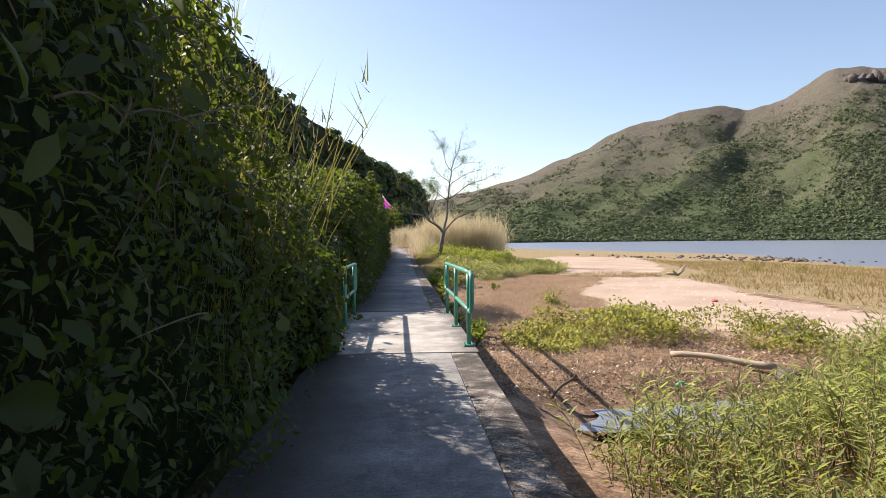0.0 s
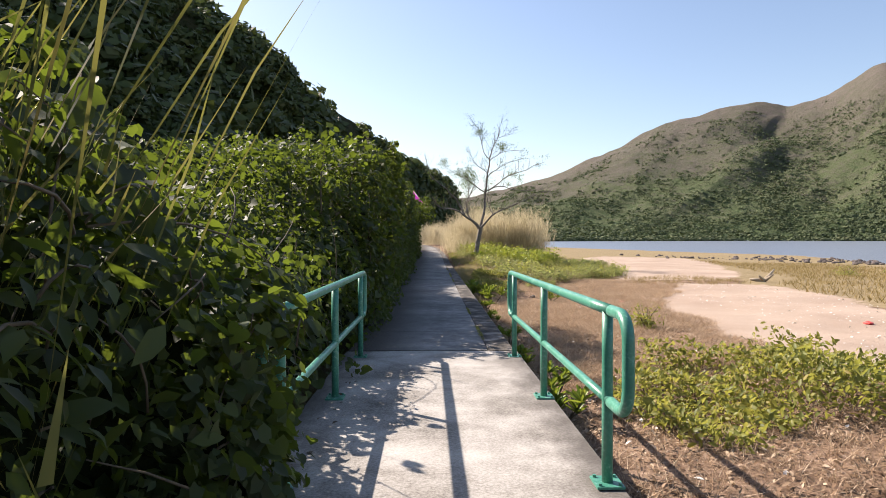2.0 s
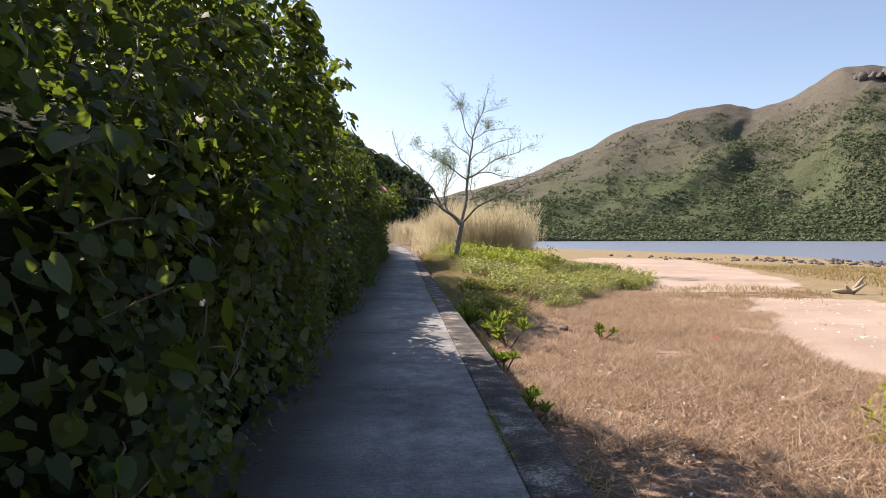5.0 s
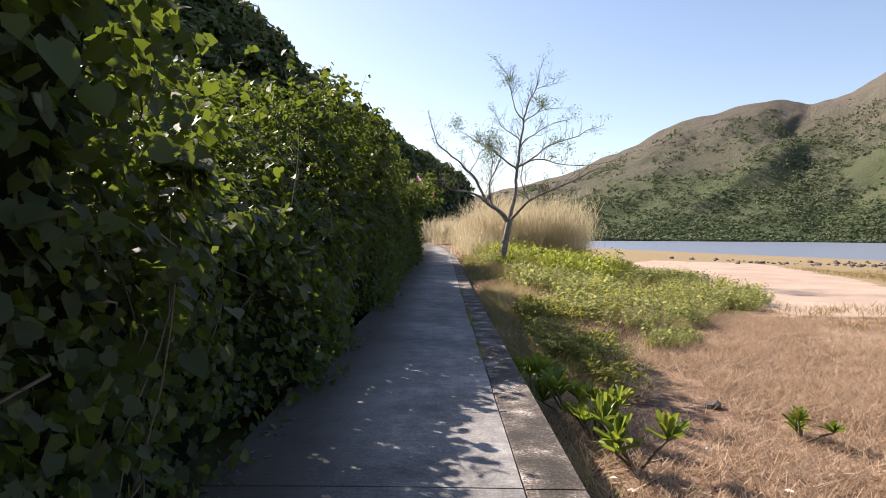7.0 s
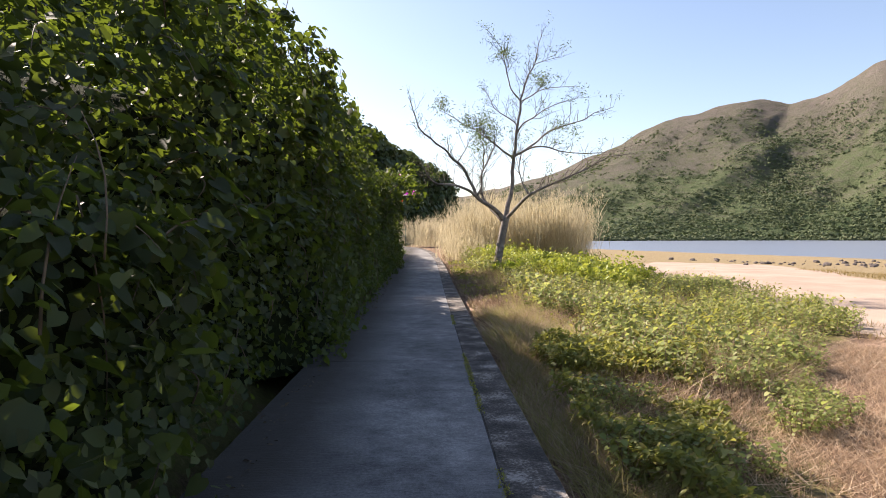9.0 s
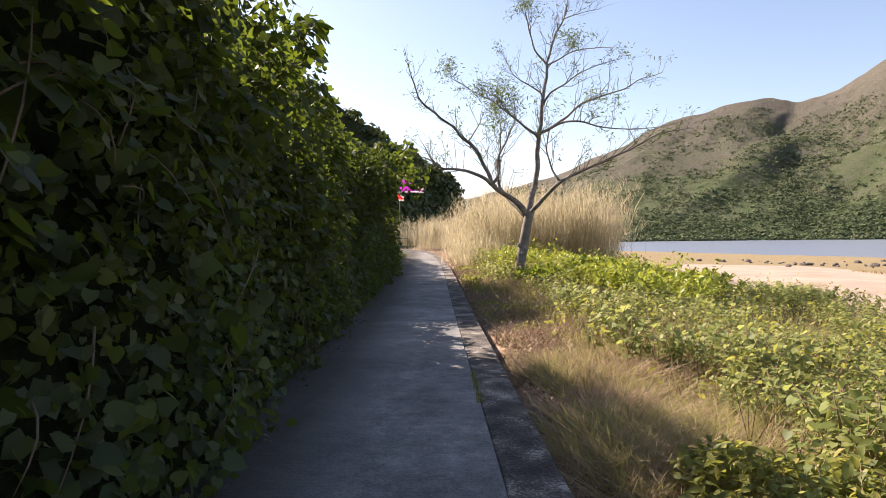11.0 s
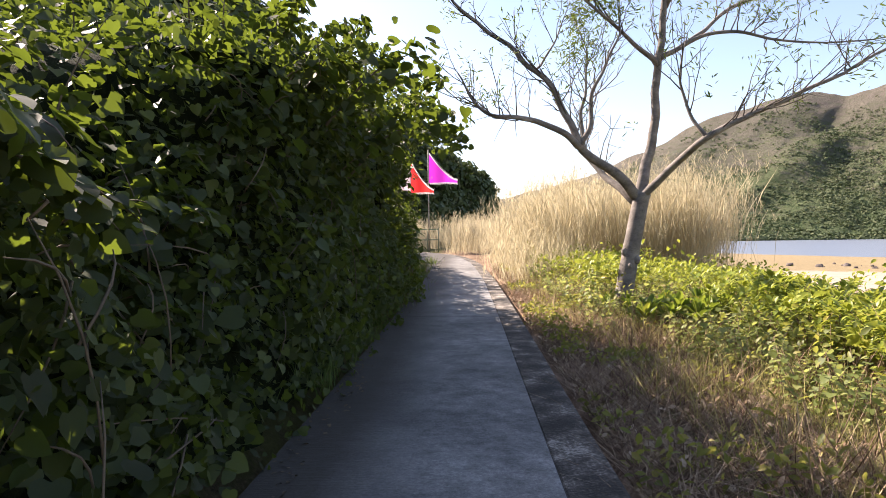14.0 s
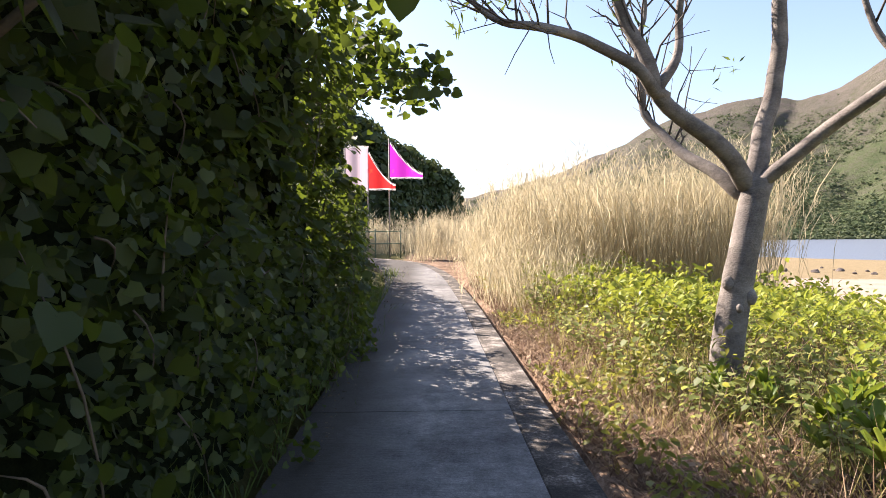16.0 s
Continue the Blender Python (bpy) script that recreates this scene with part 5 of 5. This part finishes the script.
small_bush(4.3, 18.4, 0.42, 0.55, "small dark green bush on dry ground")
small_bush(7.1, 13.0, 0.55, 0.55, "green bush on the edge of the sand", 600)
small_bush(7.4, 12.1, 0.40, 0.4, "small bush beside a sandy hump")
small_bush(22.1, 38.6, 0.95, 0.75, "round bush in golden marsh grass", 500)
small_bush(27.0, 41.5, 0.85, 0.6, "round bush in golden marsh grass", 400)
small_bush(8.6, 36.6, 0.6, 0.5, "dark green bush by the sand")


STALKS = surface("dead_stalk", [(0.3, (0.12, 0.065, 0.04)), (0.55, (0.26, 0.165, 0.10)), (0.75, (0.46, 0.34, 0.22))], 3, 40, 0.85, islands=0.6)


# dry grass: straw lying and standing over the brown turf
def straw(name, n, region, h, flat, material, label, width=0.008):
    x, y = region(n)
    R = zturn(n, 0.0)
    t = rng.normal(0, 1, (n, 2)) * flat
    R[:, 0, 2], R[:, 1, 2] = t[:, 0], t[:, 1]
    hh = h * rng.uniform(0.4, 1.3, n) * (0.8 + 0.5 * grid_noise(x, y, 0.9, 79, 2))
    w = width * rng.uniform(0.6, 1.5, n)
    P = np.stack([x, y, ground_z(x, y) - 0.01], 1)
    return tagged(put(name, mesh_from(name, *scattered(STALK, P, R, np.stack([w, hh * 0.5, hh], 1))), material), label, "grass", kind="stuff")


straw("dry_grass", 140000, between(13.0, 35, ([13, 35], [1.05, 1.05]), ([13, 16, 22, 30, 33, 35], [4.5, 5.6, 6.2, 9.4, 8.0, 6.0]), (0.55, -0.42)), 0.14, 1.3, STRAW, "matted dry brown grass beside the path", 0.009)
straw("dry_grass", 30000, between(34, 58, ([36, 58], [1.04, 1.0]), ([34, 40, 44, 58], [2.6, 2.6, 2.4, 2.1])), 0.20, 1.3, STALKS, "reddish straw grass along the path edge", 0.009)
straw("verge_grass", 28000, between(25.5, 36, ([25.5, 36], [1.15, 1.3]), ([25.5, 28, 31, 36], [1.6, 3.0, 5.0, 6.5]), (0.5, -0.2)), 0.26, 1.0, GRASS, "yellow-green grass tufts on the verge", 0.012)
straw("dry_grass", 22000, between(27, 34.5, ([27, 37], [1.3, 1.5]), ([27, 29, 32, 37], [2.2, 3.8, 5.6, 6.8]), (0.7, -0.25)), 0.27, 1.4, STRAW, "pale straw stalks standing among verge weeds", 0.008)
straw("dry_stalks", 16000, between(29, 56, ([29, 33, 45, 56], [2.2, 2.2, 1.7, 1.6]), ([29, 32, 36, 56], [3.5, 5.5, 8.5, 8.0]), (0.9, -0.3)), 0.46, 0.45, STALKS, "brown dead stalks standing through the verge weeds", 0.009)
straw("verge_grass", 15000, between(36, 57, ([36, 57], [1.8, 1.4]), ([36, 40, 57], [6.5, 7.0, 6.0]), (0.5, -0.3)), 0.36, 0.5, GRASS, "straw and green stalks among the creeper")
straw("dry_grass", 34000, between(13.5, 34, ([13.5, 34], [1.1, 1.3]), ([13.5, 16, 22, 30, 34], [4.5, 5.6, 6.4, 8.6, 8.0]), (0.6, -0.35)), 0.07, 3.0, STRAW, "long pale straws lying flat on the turf", 0.007)
straw("dry_grass", 24000, between(8.6, 15, ([9, 15], [1.1, 1.1]), ([9, 15], [8.0, 6.0])), 0.10, 1.0, STRAW, "trampled dry grass and litter below the bridge")
carpet("leaf_litter", 14000, between(8.6, 21, ([8.6, 21], [1.08, 1.08]), ([8.6, 12, 21], [7.5, 6.0, 5.2])), 0.05, 0.055, OVAL, STRAW, "dead brown leaves strewn over the dry flat", "leaf litter", 0.8, 0.5)
carpet("leaf_litter", 7000, between(33, 58, ([33, 58], [1.05, 1.02]), ([33, 58], [2.6, 2.2])), 0.12, 0.06, OVAL, STRAW, "dead curled leaves among the verge straw", "leaf litter", 0.5, 0.8)
reed_bed("dry_grass", spots_in(260, 1.5, 8.0, 14.5, 32.5, lambda x, y: x < 4.6 + 0.22 * (y - 14)), 34, 0.15, "low tufts of bleached dry grass", STRAW, 0, 0.008, 0.8)
reed_bed("dry_grass", spots_in(60, 8.0, 13.5, 30.5, 36.0, lambda x, y: y > 29 + 0.3 * (x - 6)), 34, 0.22, "brown grass tufts between the sand tongues", MARSH, 0, 0.012, 0.6)
carpet("joint_weeds", 1600, between(13.6, 34, ([13.6, 34], [0.655, 0.655]), ([13.6, 34], [0.70, 0.70]), (0.8, 0.05), 0.01), 0.015, 0.018, OVAL, SHRUB, "moss and tiny weeds along the joint of the edging", "weeds", 0.6, 0.7)
carpet("creeper", 4200, between(36, 57, ([36, 57], [1.15, 1.1]), ([36, 57], [2.5, 2.3]), (0.7, 0.0)), 0.3, 0.075, OVAL, SHRUB, "green creeper shoots among the verge straw", "ground cover", 0.6, 0.7)
carpet("leaf_litter", 9000, between(8.3, 14.5, ([8.3, 14.5], [1.08, 1.08]), ([8.3, 12, 14.5], [6.5, 6.5, 5.0]), (0.9, -0.2)), 0.05, 0.06, LANCE, TWIG, "dark dead stalks and bark bits on the dry flat", "leaf litter", 0.8, 0.5)
carpet("leaf_litter", 1300, between(-2, 62, ([-2, 62], [-0.98, -0.98]), ([-2, 62], [-0.72, -0.72])), 0.0, 0.045, OVAL, TWIG, "dead leaves gathered along the path's edge", "leaf litter", 0.9, 0.3)
straw("marsh_grass", 30000, between(12, 62, ([12, 15, 30, 34, 60], [14, 12.6, 13, 16.5, 23]), ([12, 62], [36, 36]), (0.12, -0.5)), 0.22, 0.5, MARSH, "short golden marsh grass", 0.03)


# ---------------------------------------------------------------- rosette plants beside the path
def fleshy_leaf(bend):
    """A paddle-shaped leaf, widest past its middle, with a raised rim and a sunk midrib."""
    V, nt = [], 7
    for k in range(nt):
        t = k / (nt - 1)
        w = 0.032 + 0.145 * math.sin(math.pi * min(1.0, t ** 1.5 * 0.93 + 0.01)) ** 0.8
        V += [(s * w, t, 0.09 * abs(s) ** 1.5 + 0.25 * t * t * bend - 0.02 * (s == 0)) for s in (-1, -0.5, 0, 0.5, 1)]
    F = [(i * 5 + j, i * 5 + j + 1, i * 5 + j + 6, i * 5 + j + 5) for i in range(nt - 1) for j in range(4)]
    return mesh_from("leaf", V, F, True)


FLESHY = [fleshy_leaf(-0.6), fleshy_leaf(0.1), fleshy_leaf(-1.2)]


def rosette(x, y, r, label, n=15):
    ob = thing("beach_cabbage", (x, y, float(ground_z(x, y))), label, "plant", "leafy plants by the path")
    for head in range(5):
        hx, hy, hz = rng.normal(0, r * 0.5), rng.normal(0, r * 0.5), r * rng.uniform(0.3, 1.1)
        put("stem", mesh_from("stem", *tube([(0, 0, -0.04), (hx * 0.6, hy * 0.6, hz * 0.6), (hx, hy, hz)], [0.014, 0.012, 0.009], 6)), TWIG, ob)
        for k in range(n):
            a, e = k * 2.4 + rng.normal(0, 0.2), radians(rng.uniform(25, 85))
            d = Vector((math.cos(a) * math.cos(e), math.sin(a) * math.cos(e), math.sin(e)))
            s = Vector((math.sin(a), -math.cos(a), 0.0))
            u = s.cross(d)
            leaf = put("leaf", FLESHY[k % 3], BEACH_SINGLE, ob)
            q = r * rng.uniform(0.45, 0.75)
            leaf.matrix_local = Matrix(((s.x * q, d.x * q, u.x * q, hx), (s.y * q, d.y * q, u.y * q, hy), (s.z * q, d.z * q, u.z * q, hz), (0, 0, 0, 1)))


for _x, _y, _r in ((1.27, 25.5, 0.40), (1.5, 24.6, 0.46), (1.58, 23.9, 0.36), (1.76, 23.3, 0.46), (3.5, 24.1, 0.26), (1.35, 21.3, 0.25), (1.3, 19.4, 0.26), (1.35, 16.6, 0.28), (1.3, 14.6, 0.3), (1.35, 12.2, 0.34), (1.5, 13.3, 0.32), (2.45, 43.1, 0.42), (2.85, 43.9, 0.46), (3.05, 43.0, 0.5), (2.5, 44.5, 0.34), (3.5, 43.7, 0.5)):
    rosette(_x, _y, 0.74 * _r, "bright green rosette of fleshy leaves on dry ground")


# ---------------------------------------------------------------- driftwood, rocks, litter
def log(name, a, b, r, label, material=WOOD_OLD):
    a, b = Vector(a), Vector(b)
    pts = [a.lerp(b, t) + Vector((0, 0, 0.03 * math.sin(t * 5))) for t in np.linspace(0, 1, 9)]
    v, f = tube(pts, [r * (0.75 + 0.5 * abs(wobble(k * 0.8, r * 50))) for k in range(9)], 9)
    c = (a + b) / 2
    me = mesh_from(name, v - np.array(c), f, True)
    ob = put(name, me, material)
    ob.location = c
    return tagged(ob, label, "driftwood")


log("log", (4.3, 10.75, -0.43), (5.45, 9.8, -0.44), 0.055, "bleached driftwood log lying on the dry flat")
log("branch", (1.95, 8.95, -0.62), (2.35, 9.2, -0.36), 0.022, "dead branch lying below the bridge", TWIG)


def boulder(name, x, y, r, label, group="", squash=0.7):
    bm = bmesh.new()
    bmesh.ops.create_icosphere(bm, subdivisions=2, radius=r)
    s = rng.uniform(0, 50)
    for v in bm.verts:
        v.co *= 1 + 0.45 * wobble(v.co.x / r + s, v.co.y / r, v.co.z / r)
        v.co.z *= squash
    me = bpy.data.meshes.new(name)
    bm.to_mesh(me)
    bm.free()
    ob = put(name, me, ROCK)
    ob.location = (x, y, float(ground_z(x, y)) + r * 0.2)
    return tagged(ob, label, "rock", group)


boulder("stump", 5.5, 9.6, 0.2, "dark weathered stump at the log's end")
boulder("hump", 7.3, 12.3, 0.5, "sandy hump beside a bush", squash=0.35)
_rocks = [boulder("rock", 24, 78, 0.26, "dark shore rock on the mud flat", "shore rocks"), boulder("rock", 27, 77, 0.19, "dark shore rock on the mud flat", "shore rocks"), boulder("rock", 33, 73, 0.32, "dark shore rock on the mud flat", "shore rocks")]
for _k in range(290):
    _t = 0.2 + 0.8 * rng.random() ** 0.6
    _x, _y = 20 + 27 * _t + rng.normal(0, 2.2), 82 - 17 * _t + rng.normal(0, 4.5)
    if rng.random() < 0.3:
        _x, _y = rng.uniform(36, 52), rng.uniform(58, 84)
    _s = rng.uniform(0.3, 1.5) ** 1.5 * 0.55
    _c = copy_thing(_rocks[_k % 3], pose(_x, _y, max(float(ground_z(_x, _y)), WATER_Z - 0.1) + 0.05, rng.uniform(-20, 20), rng.uniform(-20, 20), rng.uniform(0, 360)))
    _c.scale = (_s, _s, _s)


def driftwood_root(x, y):
    z = float(ground_z(x, y))
    ob = thing("driftwood", (x, y, z), "bleached forked driftwood root on the sand", "driftwood")
    for k, (dx, dy, dz, r) in enumerate(((-0.55, 0.1, 0.12, 0.09), (0.5, 0.1, 0.55, 0.07), (0.25, -0.3, 0.35, 0.06), (-0.35, -0.25, 0.3, 0.06))):
        put("root", mesh_from("root", *tube([(0, 0, 0.05), (dx * 0.5, dy * 0.5, dz * 0.4 + 0.05), (dx, dy, dz)], [r * 1.4, r, r * 0.5], 8), True), WOOD_OLD, ob)


driftwood_root(14.2, 32.3)
boulder("rock", 10.5, 45.0, 0.22, "lone stone on the sand flat")
boulder("rock", 3.1, 25.05, 0.09, "dark stone on dry grass")


def plank(x, y, a, l, w):
    bm = bmesh.new()
    bmesh.ops.create_cube(bm, size=1, matrix=Matrix.Diagonal((l, w, 0.05, 1)))
    bmesh.ops.bevel(bm, geom=bm.edges[:], offset=0.008, segments=1)
    ob = part("plank", bm, DEBRIS)
    ob.matrix_world = pose(x, y, float(ground_z(x, y)) + 0.05, 6, -8, a)
    return tagged(ob, "pale weathered board lying in the grass", "litter")


plank(1.95, 29.6, -35, 0.42, 0.16)
plank(1.35, 26.2, 100, 0.7, 0.05)
plank(1.45, 25.4, 80, 0.4, 0.04)
plank(6.0, 33.6, 5, 0.6, 0.12)
CLOTH_RED = surface("red_plastic", [(0.3, (0.45, 0.04, 0.03)), (0.7, (0.65, 0.08, 0.06))], 6, 60, 0.5)
for _x, _y in ((9.3, 19.0), (5.6, 24.2)):
    _b = boulder("plastic_scrap", _x, _y, 0.10, "crumpled red plastic scrap on the sand", squash=0.4)
    _b.data.materials.clear()
    _b.data.materials.append(CLOTH_RED)


PLASTIC_GREEN = surface("green_plastic", [(0.3, (0.05, 0.30, 0.14)), (0.7, (0.12, 0.45, 0.22))], 6, 60, 0.35)
_b = log("bottle", (3.78, 9.36, -0.60), (3.96, 9.42, -0.58), 0.035, "crushed green plastic bottle at the puddle's edge", PLASTIC_GREEN)
tagged(_b, "crushed green plastic bottle at the puddle's edge", "litter")

SHELL = surface("shell_grit", [(0.3, (0.55, 0.52, 0.48)), (0.7, (0.78, 0.76, 0.72))], 4, 30, 0.6)
carpet("shell_grit", 700, between(11, 31, ([11, 31], [6.5, 8.0]), ([11, 31], [12.5, 12.5])), 0.02, 0.06, OVAL, SHELL, "white shell fragments scattered on the sand", "shells", 0.9, 0.3)
carpet("shell_grit", 260, between(8.4, 24, ([8.4, 24], [1.3, 1.3]), ([9, 24], [5.5, 5.5])), 0.03, 0.07, OVAL, SHELL, "pale litter scraps on the dry flat", "litter", 0.9, 0.3)


for _k in range(14):
    _p = far_point(36.9 + 0.16 * _k, 12.1 + rng.uniform(-0.5, 0.1), 1000 + rng.uniform(-20, 10))
    _c = copy_thing(_rocks[_k % 3], pose(*_p, rng.uniform(-30, 30), rng.uniform(-30, 30), rng.uniform(0, 360)))
    _c.scale = (rng.uniform(15, 26), 20, rng.uniform(24, 42))
    tagged(_c, "pale rock outcrop on the mountain's summit", "rock", "summit rocks")


# ---------------------------------------------------------------- fence and flags at the bend
def build_fence():
    base = float(path_z(68.5))
    fence = thing("fence", (-1.35, 68.5, base), "faded green metal post-and-rail fence at the bend", "fence")
    for k in range(8):
        x = -0.58 * k
        r = 0.034 if k % 2 == 0 else 0.02
        put("post", mesh_from("post", *tube([(x, 0.02 * k, -0.2), (x, 0.02 * k, 1.14)], [r, r], 8)), FENCE_PAINT, fence)
        if k % 2 == 0:
            put("post_cap", mesh_from("post_cap", *tube([(x, 0.02 * k, 1.14), (x, 0.02 * k, 1.17), (x, 0.02 * k, 1.185)], [0.042, 0.042, 0.02], 8)), FENCE_PAINT, fence)
    for z in (0.52, 1.08):
        put("rail", mesh_from("rail", *tube([(x, -0.034 * x - 0.03, z) for x in np.linspace(0.06, -4.1, 6)], [0.03] * 6, 8)), FENCE_PAINT, fence)


build_fence()


def cloth(name, a, b):
    m, nt, bs = node_material(name)
    nt.links.new(ramp(nt, noise_node(nt, 2.2, 5, 0.7), [(0.35, a), (0.60, a), (0.68, b)]), bs.inputs["Base Color"])
    bs.inputs["Roughness"].default_value = 0.7
    tr = nt.nodes.new("ShaderNodeBsdfTranslucent")
    tr.inputs[0].default_value = (*a, 1)
    mx = nt.nodes.new("ShaderNodeMixShader")
    mx.inputs[0].default_value = 0.5
    nt.links.new(bs.outputs[0], mx.inputs[1])
    nt.links.new(tr.outputs[0], mx.inputs[2])
    nt.links.new(mx.outputs[0], nt.nodes["Material Output"].inputs[0])
    return m


FRINGE = cloth("white_fringe", (0.85, 0.82, 0.8), (0.8, 0.78, 0.76))
POLE = surface("flag_pole", [(0.3, (0.25, 0.2, 0.16)), (0.7, (0.4, 0.35, 0.3))], 4, 40, 0.6)


def pennant(x, y, foot, z1, z0, length, droop, a, b, label, square=False):
    """A flag on a pole: a waving sheet with a jagged pale fringe."""
    ob = thing("flag", (x, y, foot), label, "flag", "festival flags")
    put("pole", mesh_from("pole", *tube([(0, 0, -0.3), (0, 0, z1 - foot + 0.25)], [0.04, 0.025], 8)), POLE, ob)
    bm, nu, nv = bmesh.new(), 14, 8
    rows = []
    for i in range(nu + 1):
        u = i / nu
        top = (z1 - foot) - (0 if square else (z1 - z0 - 0.12) * (1 - (1 - u) ** 1.6)) - droop * u
        bot = (z0 - foot) - droop * u * 0.9
        rows.append([bm.verts.new((0.05 + length * u, 0.16 * math.sin(u * 7 + 1) * u, bot + (top - bot) * j / nv)) for j in range(nv + 1)])
    edge = [(r[-1].co.copy(), r[0].co.copy()) for r in rows]
    for p, q in zip(rows, rows[1:]):
        for j in range(nv):
            bm.faces.new((p[j], q[j], q[j + 1], p[j + 1]))
    mod = part("cloth", bm, cloth(label.split()[0] + "_cloth", a, b), ob)
    for s, sg in ((0, 1), (1, -1)):
        bm = bmesh.new()
        for i in range(nu):
            p, q = edge[i][s], edge[i + 1][s]
            for t in (0.0, 0.5):
                c, d = p.lerp(q, t), p.lerp(q, t + 0.5)
                tip = (c + d) / 2 + Vector((0.04, 0, 0.11 * sg))
                bm.faces.new([bm.verts.new(v) for v in (c, d, tip)])
        part("fringe", bm, FRINGE, ob, "white jagged fringe")
    return ob


_f = float(path_z(69.5))
pennant(-1.9, 69.4, _f, 6.15, 4.55, 1.55, 0.0, (0.62, 0.04, 0.55), (0.7, 0.3, 0.08), "purple festival pennant with white jagged fringe")
pennant(-2.9, 69.2, _f, 5.65, 4.0, 1.25, 0.0, (0.75, 0.04, 0.04), (0.75, 0.25, 0.06), "red festival pennant with white jagged fringe")
pennant(-3.95, 69.0, _f, 5.9, 3.9, 1.05, 0.0, (0.50, 0.40, 0.46), (0.35, 0.15, 0.26), "pale festival banner with faded pink pattern", True)
